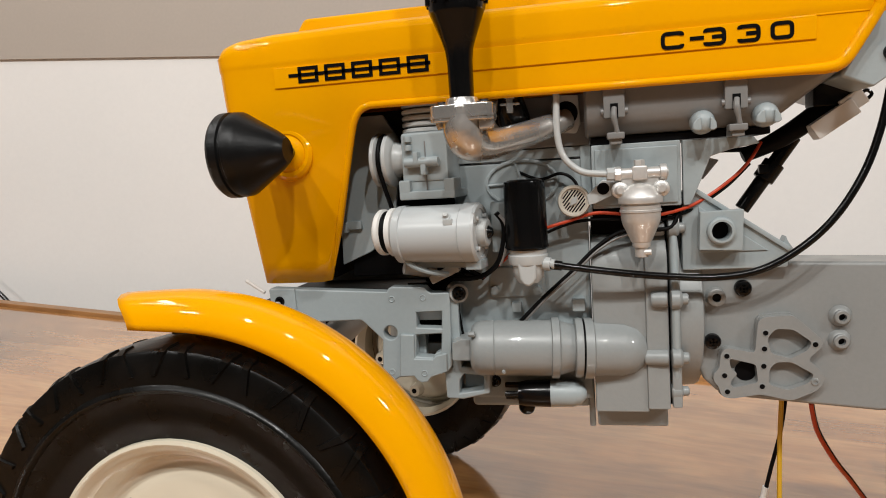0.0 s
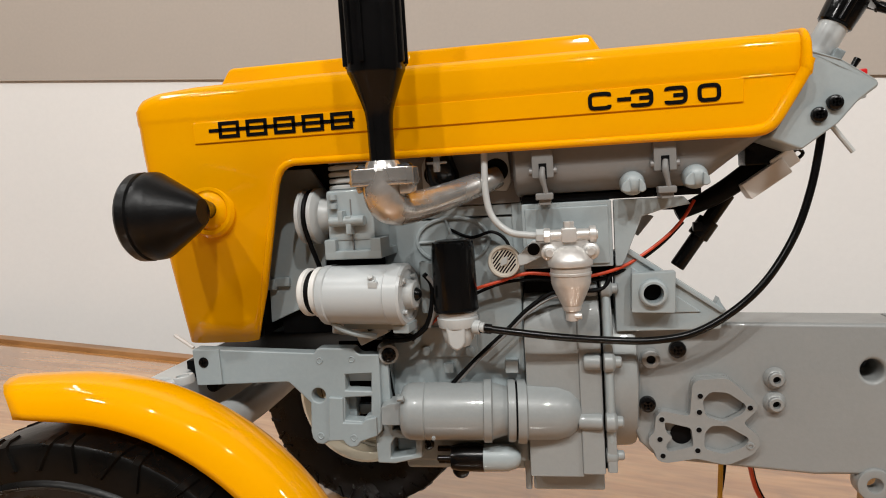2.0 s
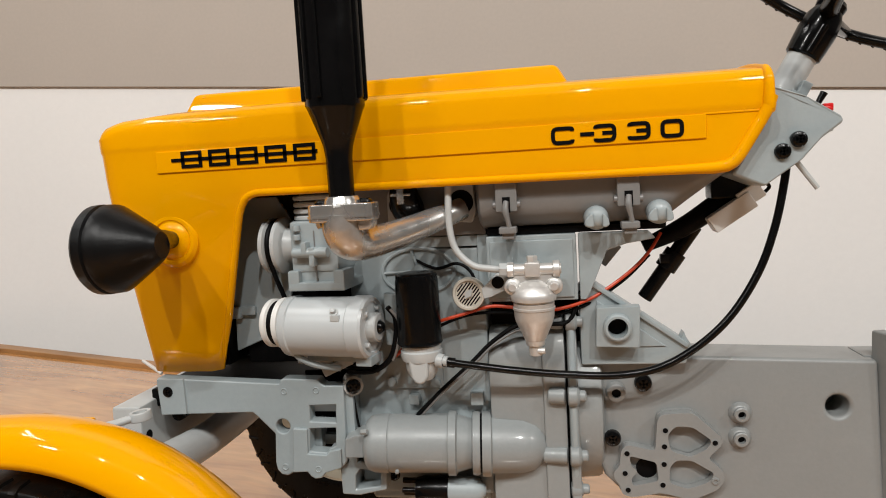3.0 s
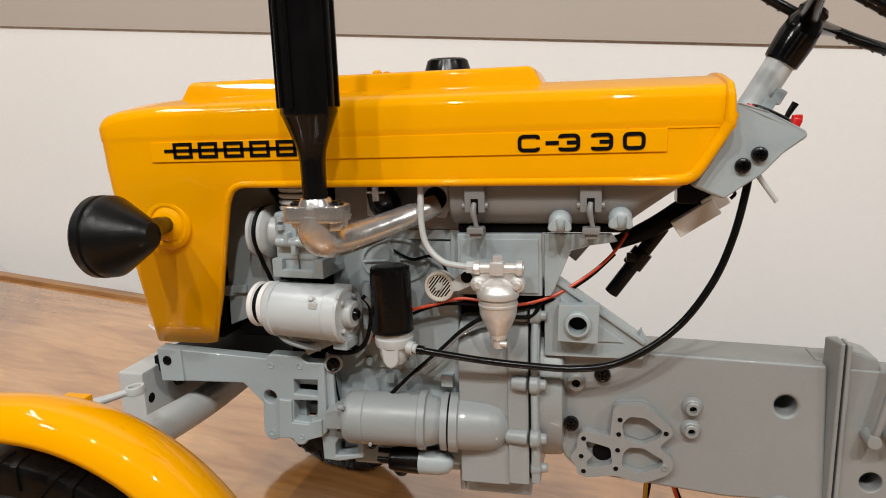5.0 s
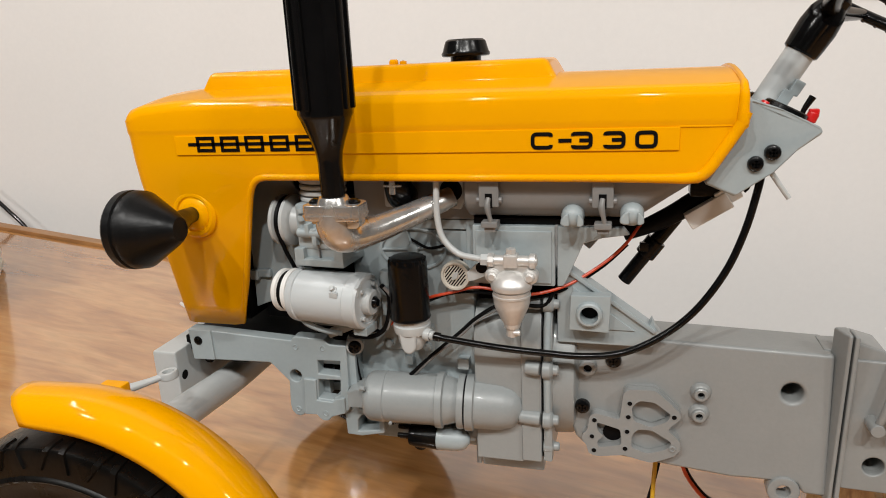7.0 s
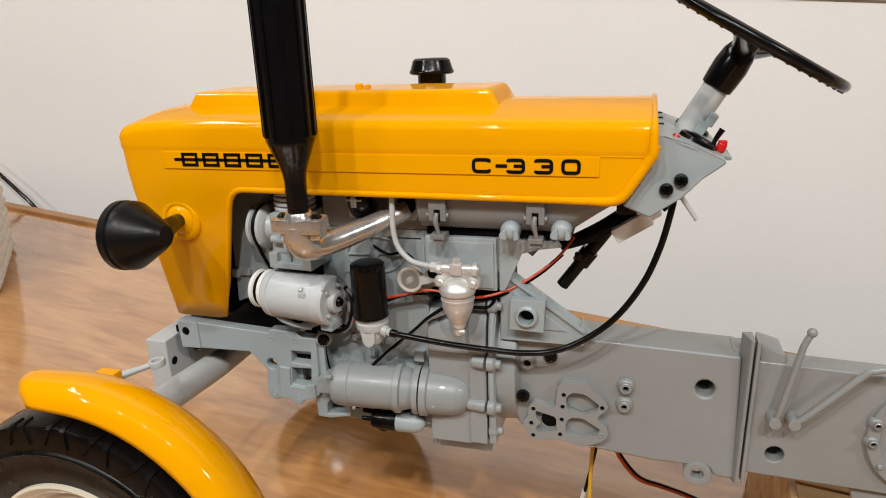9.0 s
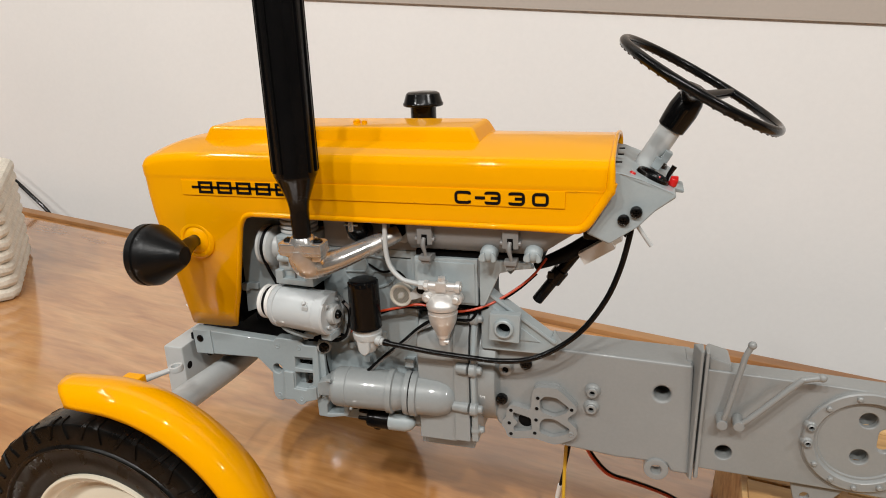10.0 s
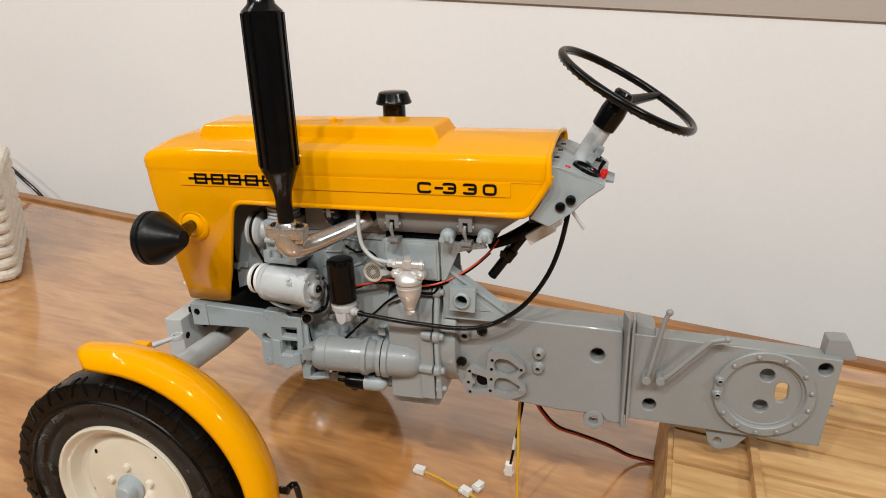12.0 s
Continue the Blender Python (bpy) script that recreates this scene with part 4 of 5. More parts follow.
# -- fuel tank under the bonnet --
def tank_mesh():
    bm, cols = bmesh.new(), []
    for x in (77.9, 78.6, 80, 90, 100, 110, 119, 122, 125, 128, 131, 134, 136):
        lift = max(0.0, (x - 120.0) * 0.78)
        inset = 0.8 if x in (77.9,) else 0.0
        ring = []
        for k in range(21):
            a = math.pi * k / 20
            ring.append((x, -(24.4 - inset) * math.copysign(abs(math.cos(a)) ** 0.5, math.cos(a)), 93.0 - max(0.5, 13.4 - inset - lift) * math.sin(a) ** 0.5))
        cols.append([bm.verts.new(p) for p in ring])
    for a, b in zip(cols, cols[1:]):
        for k in range(20):
            bm.faces.new((a[k], a[k + 1], b[k + 1], b[k]))
    bm.faces.new(cols[0]), bm.faces.new(cols[-1])
    return bm


tank = part("fuel_tank", tank_mesh(), TANK_SHADED, tractor, "long grey fuel tank under the bonnet", smooth=40)
part("tank_bed", box(79.4, 121.0, -19.0, 16.0, 78.7, 80.4, 0.2), DARK, tank, "black strip under the tank")
for x in (84.9, 112.1):
    strap = part("tank_strap", box(x - 2.5, x + 2.5, -26.2, -24.2, 84.6, 93.0, 0.35), TANK_SHADED, tank)
    part("strap_hook", tube([(x, -26.4, 87.0), (x - 0.2, -27.2, 85.0), (x + 0.3, -27.0, 82.4), (x + 0.6, -26.6, 80.6)], [0.6, 0.8, 0.55, 0.7], 10, 4), TANK_SHADED, strap)
    part("strap_gap", box(x - 0.9, x + 0.9, -26.3, -25.6, 84.4, 88.0, 0.05), DARK, strap)
    part("strap_pin", rod((x - 3.2, -25.2, 86.2), (x + 3.2, -25.2, 86.2), 0.85, 12, 0.15), STEEL, strap)
    part("strap_foot", joined(box(x - 1.9, x + 2.2, -27.4, -24.0, 79.6, 81.2, 0.35), box(x - 1.2, x + 1.6, -26.6, -20, 78.4, 80.2, 0.2)), TANK_SHADED, strap)
for x, z in ((105.0, 82.2), (118.8, 82.9)):
    cap = part("tank_knob", lathe([(-2.0, 2.8), (0.3, 2.75), (1.2, 2.4), (1.8, 1.7), (2.1, 0.8), (2.25, 0)], (x, -24.2, z), (0, -1, 0), 30), GREY, tank, "pale domed cap with a slotted grip")
    part("cap_grip", prism([(x - 2.6, z - 0.2), (x - 1.6, z + 1.0), (x - 0.7, z + 1.2), (x - 0.55, z - 2.0), (x - 1.8, z - 2.1), (x - 2.8, z - 1.6)], -26.9, -24.0, bevel=0.5, segments=3), GREY, cap)
    part("cap_grip", prism([(x + 2.6, z - 0.2), (x + 1.9, z + 0.8), (x + 1.3, z + 1.0), (x + 1.2, z - 2.0), (x + 2.0, z - 2.1), (x + 2.8, z - 1.6)], -26.8, -24.0, bevel=0.45, segments=3), GREY, cap)

# -- exhaust --
exh = part("exhaust_muffler", lathe([(89.2, 2.7), (90.2, 2.8), (98.6, 2.9), (101.0, 3.2), (103.2, 3.9), (108.4, 5.9), (109.4, 6.4), (160.4, 6.6), (162.6, 4.4), (165.6, 3.7), (186, 3.6), (186, 3.0), (184, 2.9), (184, 0)], (51.2, -42.0, 0), "z", 12), BLACK, tractor, "tall black fluted exhaust muffler", smooth=40)
for a in (-18, 8, 34, 172, 200, -128, -100):
    c, s = math.cos(radians(a)), math.sin(radians(a))
    part("flute", moved(box(5.9, 7.0, -0.55, 0.55, 110.5, 160.0, 0.25), Matrix.Translation((51.2, -42.0, 0)) @ Matrix.Rotation(radians(a), 4, "Z")), BLACK, exh)
flange_out = [(44.2, -3.2), (45.4, -4.6), (48.0, -4.6), (49.4, -6.4), (53.4, -6.4), (54.8, -4.6), (57.2, -4.6), (58.6, -3.2), (58.6, 3.2), (57.2, 4.6), (45.4, 4.6), (44.2, 3.2)]
fl = prism([(51.3 + (x - 51.3) * 0.98, y * 0.88) for x, y in flange_out], -1.9, 1.9, bevel=0.4)
fl = moved(fl, Matrix.Translation((0, -42.0, 87.0)) @ Matrix.Rotation(radians(90), 4, "X"))
flange = part("exhaust_flange", fl, SILVER, exh, "cast silver pipe flange")
part("flange_line", moved(prism([(51.3 + (x - 51.3) * 0.995, y * 0.91) for x, y in flange_out], -0.25, 0.25), Matrix.Translation((0, -42.0, 86.2)) @ Matrix.Rotation(radians(90), 4, "X")), SILVER, flange)
part("flange_neck", lathe([(88.2, 4.2), (89.4, 3.9), (90.4, 3.4)], (51.2, -42, 0), "z", 28), SILVER, flange)
for x in (46.6, 56.2):
    screw(flange, (x, -42.0, 88.7), 1.75, (0, 0, 1), BLACK, 1.4)
elbow_line = [(51.0, -42, 86.4), (51.0, -42, 83.4), (51.9, -41.2, 81.0), (54.0, -38.2, 79.9), (58.0, -33.4, 80.4), (62.5, -28.6, 81.7), (67.5, -23.8, 83.4), (73.6, -18.6, 85.6)]
part("exhaust_pipe", tube(elbow_line, [4.5, 4.5, 4.3, 3.8, 3.4, 3.2, 2.95, 2.75], 28, 8), SILVER, exh, "bent cast silver exhaust pipe")
part("pipe_seam", tube([(x + 0.1, y - 0.75 * r, z - 0.72 * r) for (x, y, z), r in zip(elbow_line[2:], (4.25, 3.75, 3.35, 3.15, 2.9, 2.7))], 0.28, 8, 8), SILVER, exh)
part("pipe_lug", joined(prism([(55.0, 86.2), (58.3, 86.2), (58.3, 84.0), (57.6, 83.2), (55.0, 83.0)], -44.6, -40.4, bevel=0.6), rod((46.2, -42.0, 85.6), (46.8, -42.0, 84.0), 1.5, 16, 0.3)), SILVER, exh)

# air intake on the far side
intake = part("air_intake", lathe([(60, 5.0), (120.3, 5.0), (120.4, 7.3), (120.7, 7.8), (121.4, 7.9), (122.0, 7.5), (124.0, 6.9), (125.2, 6.5), (125.8, 5.6), (126.0, 0)], (65.6, 38.0, 0), "z", 40), BLACK, tractor, "black mushroom-capped air intake pipe")
part("intake_stay", rod((65.6, 35, 80), (65.6, 12, 80), 2.2, 14, 0.3), BLACK, intake)

# -- starter motor --
starter = part("starter_motor", lathe([(46.8, 0), (46.8, 2.2), (47.3, 2.6), (47.4, 4.6), (47.8, 5.8), (48.7, 6.7), (50.0, 7.15), (53.4, 7.25), (53.7, 7.0), (54.0, 7.2), (68.2, 7.25), (68.4, 7.9), (70.2, 7.9), (70.6, 7.0), (74.2, 6.0), (74.4, 7.6), (75.4, 7.8), (76.2, 7.6), (76.2, 0)], (0, -19.0, 29.2), "x", 44), CLUTCH_GREY, tractor, "grey starter motor with a domed end")
part("starter_gap", lathe([(76.1, 7.2), (76.9, 7.2)], (0, -19, 29.2), "x", 36), DARK, starter)
part("starter_nose", lathe([(76.7, 0), (76.7, 7.9), (78.8, 7.9), (79.2, 7.1), (86.6, 7.0), (89.6, 6.2), (91.8, 4.4), (92.9, 2.0), (93.1, 0)], (0, -19.0, 29.0), "x", 44), CLUTCH_GREY, starter)
part("starter_nib", joined(rod((56.0, -25.6, 24.8), (56.0, -26.4, 24.6), 0.5, 8, 0.1), rod((47.2, -24.4, 34.0), (48.8, -24.8, 34.2), 0.7, 8, 0.1)), CLUTCH_GREY, starter)
part("nose_foot", prism([(91.0, 26.0), (97.5, 27.0), (97.5, 23.8), (91.0, 23.6)], -21.5, -17, bevel=0.5), CLUTCH_GREY, starter)
part("mount_block", prism([(42.6, 31.2), (45.2, 32.2), (48.0, 32.2), (47.6, 26.4), (42.6, 26.4)], -22.0, -14.0, bevel=0.4), CLUTCH_GREY, starter)
starter.matrix_basis = pose(0.0472, -0.0215, 0.0279, 0, 2.0, 6) @ pose(-0.0482, 0.019, -0.0292)
# solenoid under the starter
sol = part("solenoid", lathe([(58.2, 0), (58.2, 3.0), (60, 3.4), (66.6, 3.6), (66.7, 0)], (0, -18.6, 14.6), "x", 30), BLACK, tractor, "black solenoid with a pale domed cap")
part("solenoid_cap", lathe([(66.5, 3.5), (72.4, 3.4), (74.6, 2.7), (75.8, 1.2), (76.0, 0)], (0, -18.6, 14.6), "x", 30), GREY, sol)
for dy, dz in ((0, 1.9), (-1.2, -0.2), (0.6, -1.6)):
    part("terminal_pin", rod((54.6, -18.6 + dy, 15.0 + dz), (59.0, -18.6 + dy, 15.0 + dz), 0.75, 10, 0.15), BLACK, sol)
part("solenoid_bracket", box(62, 67, -16.5, -10, 17.6, 21.4, 0.3), GREY, sol)
part("drain_cap", lathe([(0, 2.2), (1.6, 2.2), (2.0, 1.6), (2.0, 0)], (59.8, -14.0, 9.8), (0, -1, 0), 20), BLACK, block)

# -- front frame rail --
def rail(s):
    """The forged side rail: a bar that widens into a lobed plate with a bolt hole and two windows."""
    out = [(-9.6, 45.2), (-9.0, 35.2), (16.6, 35.8), (17.6, 35.0), (22.3, 30.2), (21.8, 22.6), (22.1, 20.6), (23.2, 19.3), (24.9, 19.0), (26.3, 19.8), (30.4, 20.1), (31.2, 19.0), (32.5, 18.3), (34.1, 18.5), (35.1, 19.8), (39.6, 21.3), (41.0, 22.8), (41.5, 42.8), (36.4, 42.8), (35.6, 43.4), (34.8, 44.5), (25.8, 44.7), (24.8, 44.4), (24.4, 43.4)]
    holes = [ring_points(24.6, 32.2, 1.9, 20), [(32.0, 33.5), (38.8, 33.2), (39.1, 37.8), (32.1, 37.6)], [(31.3, 25.6), (36.0, 25.3), (36.5, 26.3), (38.3, 27.0), (38.7, 31.8), (31.7, 31.5)]]
    ob = part("frame_rail", prism(out, -21.8, -17.6, holes=holes, bevel=0.4, segments=3), GREY, tractor, "grey side rail of the front frame")
    if s > 0:
        ob.matrix_basis = Matrix.Diagonal((1, -1, 1, 1))
    block_out = [(27.5, 31.9), (31.3, 31.7), (31.0, 25.2), (36.0, 25.0), (36.9, 26.0), (39.9, 26.6), (39.8, 21.6), (35.3, 20.1), (34.2, 18.8), (32.5, 18.6), (31.4, 19.3), (30.6, 20.4), (26.7, 20.2)]
    part("raised_block", prism(block_out, -22.6, -21.4, bevel=0.35, segments=3), GREY, ob)
    part("rail_web", box(41.0, 43.4, -20.5, -10, 21.0, 44.0, 0.4), GREY, ob)
    part("rail_shade", box(27.5, 41.0, -11.5, -10.6, 22.5, 44.0, 0.2), DARK, ob)
    part("window_slope", moved(box(30.5, 40.5, -0.4, 0.4, -2.6, 2.6, 0.2), Matrix.Translation((0, -18.4, 37.0)) @ Matrix.Rotation(radians(32), 4, "X")), PALE, ob)
    part("window_post", box(30.8, 33.2, -17.4, -13.0, 24.6, 32.2, 0.3), GREY, ob)
    part("window_bar", box(33.0, 39.4, -15.0, -13.0, 24.8, 27.6, 0.3), GREY, ob)
    for x, z in ((25.6, 41.4), (34.2, 41.6), (24.4, 21.4), (33.6, 21.2)):
        proud = -22.75 if (x > 33 and z < 30) else -21.95
        part("rivet", lathe([(-0.4, 0.95), (0.12, 0.9), (0.2, 0.7), (0.0, 0.55), (-0.05, 0)], (x, proud + 0.15, z), (0, -1, 0), 16), GREY, ob)
    part("rail_step", prism([(-9.4, 45.0), (-8.8, 35.4), (-1.6, 35.6), (-1.8, 45.0)], -22.4, -21.4, bevel=0.25), GREY, ob)
    screw(ob, (-6.4, -22.3, 41.6), 1.5, (0, -1, 0), BLACK, 0.7)
    return ob


rail(-1), rail(1)
screw(block, (44.0, -21.4, 42.4), 1.9, (0.35, -0.94, 0), BLACK, 1.0)
part("screw_seat", lathe([(-5, 2.6), (0.2, 2.5), (0.4, 2.1)], (43.8, -20.6, 42.4), (0.35, -0.94, 0), 22), PALE, block)
low = part("low_bracket", prism([(43.2, 20.4), (46.0, 21.2), (58.6, 21.2), (58.6, 19.6), (55.6, 19.2), (55.2, 13.8), (48.0, 12.2), (43.4, 12.4)], -20.4, -12.0, holes=[[(47.0, 13.8), (53.6, 14.8), (53.8, 18.6), (48.4, 19.2), (47.2, 17.4)]], bevel=0.45, segments=3), GREY, block)
part("bracket_back", box(45.5, 55.0, -14.6, -13.4, 13.2, 19.6, 0.2), CAST, low)
screw(low, (51.4, -15.2, 17.0), 1.9)
low.matrix_basis = pose(-0.0046, 0, 0.0012)
part("cross_member", box(-21.0, -12.8, -25.6, 25.6, 18.5, 38.6, 0.8), PALE, tractor, "pale grey bar across the front of the frame")
part("bar_hole", lathe([(0, 1.5), (0.08, 0)], (-12.78, -22.6, 30.0), (1, 0, 0), 16), DARK, tractor)
part("white_wire", rod((-28.0, 0.0, 44.4), (-21.5, -1.0, 40.6), 0.55, 10, 0.15), OFFWHITE, tractor, "short white wire end")
part("gap_wire", tube([(43.0, -19.0, 42.0), (43.4, -19.0, 36), (44.2, -18.6, 30), (46.2, -18.0, 26)], 0.32, 8, 6), DARK, tractor, "thin black wire along the engine edge")
part("cross_plate", box(-14.2, 42.0, -17.8, 17.8, 36.2, 41.0, 0.4), DARK, tractor)
part("chassis_pin", rod((-7.0, -17.8, 34), (-7.0, -12, 34), 1.9, 14, 0.2), BLACK, tractor)

# -- dashboard --
dash_out = [(138.6, 109.4), (143.4, 108.6), (149.8, 106.2), (158.6, 101.8), (159.2, 100.4), (153.4, 97.0), (148.9, 92.6), (141.0, 87.2), (134.2, 90.2), (138.0, 96.2)]
bm = prism(dash_out, -24.4, 24.4, bevel=0)
for v in bm.verts:
    v.co.y *= 1.0 - 0.24 * max(0.0, (v.co.x - 146) / 13.2) ** 1.6
dash = part("dashboard", soften(bm, 2.2, 5), GREY, tractor, "grey sloping dashboard housing")
screw(dash, (144.8, -24.2, 94.6), 1.75), screw(dash, (148.2, -23.9, 97.0), 1.75)
slope = Vector((0.447, 0, 0.894)).normalized()
for y in (-12.0, 12.0):
    gauge = part("gauge_ring", lathe([(-0.4, 5.2), (0.7, 5.0), (1.0, 4.6), (0.8, 4.1), (0.1, 3.9), (0.1, 0)], (152.3, y, 105.1), slope, 32), BLACK, dash, "black-rimmed round gauge")
    part("gauge_face", lathe([(0.14, 3.8), (0.2, 0)], (152.3, y, 105.1), slope, 26), GLASS_DARK, gauge)
part("red_switch", joined(rod((157.2, -11.0, 100.4), (158.0, -11.0, 103.4), 0.9, 12, 0.2), rod((157.7, -11.0, 102.2), (158.6, -11.0, 104.4), 1.3, 12, 0.4), box(157.4, 159.6, -11.7, -10.3, 103.8, 105.2, 0.3)), RED, dash, "small red knob")
part("red_lens", lathe([(0, 1.0), (0.5, 0.8), (0.6, 0)], (154.6, -8.0, 103.9), slope, 14), RED, dash)
part("red_lens", lathe([(0, 1.0), (0.5, 0.8), (0.6, 0)], (146.6, -19.0, 107.4), slope, 14), RED, dash)
part("toggle", tube([(156.2, -9.6, 101.8), (156.6, -9.4, 104.6), (158.4, -9.2, 107.8)], [0.6, 0.6, 0.85], 12, 4), BLACK, dash)
part("end_tab", prism([(155.0, 102.0), (161.8, 99.9), (161.6, 98.9), (155.0, 99.6)], -6.0, 6.0, bevel=0.4), GREY, dash)
for y in (-17.5, 6.0, -5.0):
    part("dash_slot", moved(box(-0.9, 0.9, -0.9, 0.9, -0.1, 0.12, 0), Matrix.Translation((142.6, y, 110.35))), DARK, dash)
part("dash_lever", joined(rod((147.2, -20, 95.0), (148.6, -20.2, 92.4), 0.95, 10, 0.2), tube([(148.0, -20.1, 93.4), (149.4, -20.4, 91.2), (152.9, -20.6, 86.2)], [0.7, 0.62, 0.6], 10, 4)), PALE, dash)

# -- steering --
axis = Vector((0.505, 0, 0.863)).normalized()
centre = Vector((164.5, 0, 130.9))
column = part("steering_column", rod(centre - axis * 31, centre - axis * 11, 3.5, 28, 0.2), PALE, tractor, "pale grey steering column")
part("column_clip", moved(joined(box(-1.4, 1.4, -2.2, 2.2, -3.4, 0.2, 0.3), box(-0.2, 2.2, -2.2, 2.2, -0.4, 3.2, 0.3)), Matrix.Translation((154.4, -2.2, 108.8)) @ Matrix.Rotation(radians(30), 4, "Y")), GREY, column)
part("column_boot", lathe([(-15.6, 3.7), (-15.2, 4.2), (-13.0, 4.4), (-9.0, 4.6), (-5.4, 4.2), (-3.6, 3.4), (-1.8, 2.7)], centre, axis, 32), BLACK, column)
part("boot_tab", rod(centre - axis * 15.0 + Vector((0, -3.4, 0)), centre - axis * 8 + Vector((0, -3.9, 0)), 1.2, 10, 0.2), BLACK, column)
lean = Vector((0.50, -0.06, 0.860)).normalized()
d, a0, b0 = frame_of(lean)
swheel = part("steering_wheel", tube([centre + (a0 * math.cos(t) + b0 * math.sin(t)) * 26.0 for t in np.linspace(0, 2 * math.pi, 64, endpoint=False)], 1.45, 14, 1, True), BLACK, tractor, "black two-spoke steering wheel with finger grips")
part("wheel_boss", lathe([(-4.5, 2.8), (-1, 3.4), (0.4, 3.6), (1.4, 3.0), (1.8, 0)], centre - axis * 2.4, axis, 28), BLACK, swheel)
for t in (1.05, 4.45):
    e = Vector((1, 0, 0)) - lean * lean.x
    e.normalize()
    g = lean.cross(e)
    way = e * math.cos(t) + g * math.sin(t)
    part("spoke", tube([centre - axis * 4.4, centre - axis * 3.4 + way * 9, centre + way * 25.6], [2.6, 2.0, 1.3], 12, 4), BLACK, swheel)
for k in range(48):
    t = 2 * math.pi * (k + 0.5) / 48
    p = centre + (a0 * math.cos(t) + b0 * math.sin(t)) * 26.3 - lean * 1.1
    bm = bmesh.new()
    bmesh.ops.create_icosphere(bm, subdivisions=1, radius=0.62)
    part("finger_grip", moved(bm, Matrix.Translation(p)), BLACK, swheel)

# connectors, switch rod and wires behind the engine
harness = part("wire_sleeve", tube([(139.5, -8, 87.0), (133.0, -8, 82.0), (126.0, -8, 77.6), (117.0, -8, 73.6)], [2.4, 2.6, 2.4, 1.6], 12, 4), DARK, tractor, "bundle of wires in black sleeve")
part("black_plug", box(132.5, 141.0, -12, -5, 84.5, 90.0, 0.5), BLACK, harness)
part("white_plug", moved(joined(box(-6.4, 4.6, -13.5, -8.5, -2.6, 1.6, 0.3), box(2.0, 7.6, -13.0, -9, -1.6, 2.4, 0.3)), Matrix.Translation((137.4, 0, 82.2)) @ Matrix.Rotation(radians(-33), 4, "Y")), OFFWHITE, harness, "white wire connector")
part("wire_clip", tube([(143.0, -10, 86.5), (144.8, -10, 87.8), (146.0, -10, 86.8), (145, -10, 85.6)], 0.45, 8, 4), BLACK, harness)
part("black_push_rod", joined(rod((130.0, -5, 78.0), (117.2, -5, 60.0), 1.9, 18, 0.3), rod((125.4, -5, 71.6), (122.4, -5, 67.4), 2.7, 18, 0.3), box(121.0, 123.4, -7.8, -6.0, 69.0, 71.4, 0.3)), BLACK, tractor, "black round push rod")
part("red_wire", tube([(50.5, -21, 46.5), (56, -20.5, 50.6), (61, -20, 55.0), (66.2, -21, 58.2), (72.8, -21, 60.1), (79.1, -21, 61.8), (84.1, -21, 61.6), (91, -21.2, 60.6), (97, -20.6, 61.0), (104, -18, 62.9), (112, -15, 67.6), (117.5, -12, 72.2), (121, -10, 77.0)], 0.42, 10, 6), RED_WIRE, tractor, "red insulated wire")
part("black_wire", tube([(50, -20, 45.8), (58, -18.6, 52), (66, -18.6, 56.6), (74, -19.4, 59.6), (82, -20.2, 60.2), (91, -20.2, 59.4), (97, -19.2, 59.6), (104, -17, 61.8), (112, -14, 66.6), (118, -11, 71.8)], 0.42, 8, 6), DARK, tractor, "black insulated wire")
part("black_wire", tube([(58.6, -17.5, 33.0), (60.1, -20, 34.9), (66.4, -20, 41.0), (74.2, -20, 47.9), (79.6, -20, 53.0), (85.7, -20, 56.8), (92, -19.8, 57.0), (98, -19.6, 57.6), (100.5, -18, 63), (104, -16, 69)], 0.55, 8, 6), DARK, tractor, "black insulated wire")
part("black_wire", tube([(60, -15.2, 73.5), (66, -16.6, 71.0), (71.6, -18, 72.2), (75.2, -18.5, 69.6), (76.6, -19, 63.6)], 0.4, 8, 6), DARK, tractor, "black insulated wire")
part("black_wire", tube([(55.6, -27, 63.5), (57.2, -26.2, 60.6), (56.8, -25.6, 55.4), (54.8, -25, 50.2), (50, -23.6, 47.0), (43, -21.5, 46.4)], 0.68, 8, 6), DARK, tractor, "black insulated wire")
part("grey_wire", tube([(59.2, -17.5, 32.6), (61.0, -20, 34.7), (66.8, -20.4, 40.6), (74.6, -20.4, 47.4), (80.0, -20.2, 52.4), (85.9, -19.6, 55.6), (92, -19.4, 56.2)], 0.34, 8, 6), STEEL, tractor, "grey insulated wire")
part("grey_wire", tube([(56.2, -27, 63.0), (57.9, -26.2, 60.0), (57.6, -25.6, 55.0), (55.6, -25, 50.2)], 0.55, 8, 6), STEEL, tractor, "grey insulated wire")
part("black_wire", tube([(104, -9, 72.0), (110, -8, 75.4), (118, -8, 75.6), (126, -8, 78.5)], 0.6, 8, 5), DARK, tractor, "black insulated wire")
part("wire_joint", moved(box(-4.2, 4.2, -1.4, 1.4, -1.2, 1.2, 0.4), Matrix.Translation((40.6, -21.4, 48.0)) @ Matrix.Rotation(radians(-24), 4, "Y")), PALE, tractor, "pale wire connector")
part("wire_tangle", joined(*[tube([(30 + 3 * k, -12 - k, 47.0 + k % 3), (35 + 2.4 * k, -18 + k % 4, 51.0 - k % 2), (41 + 1.6 * k, -20, 47.6 + (k % 3) * 0.7), (46 + k, -17, 46.0)], 0.5, 6, 4) for k in range(5)]), DARK, tractor, "tangle of thin dark wires")
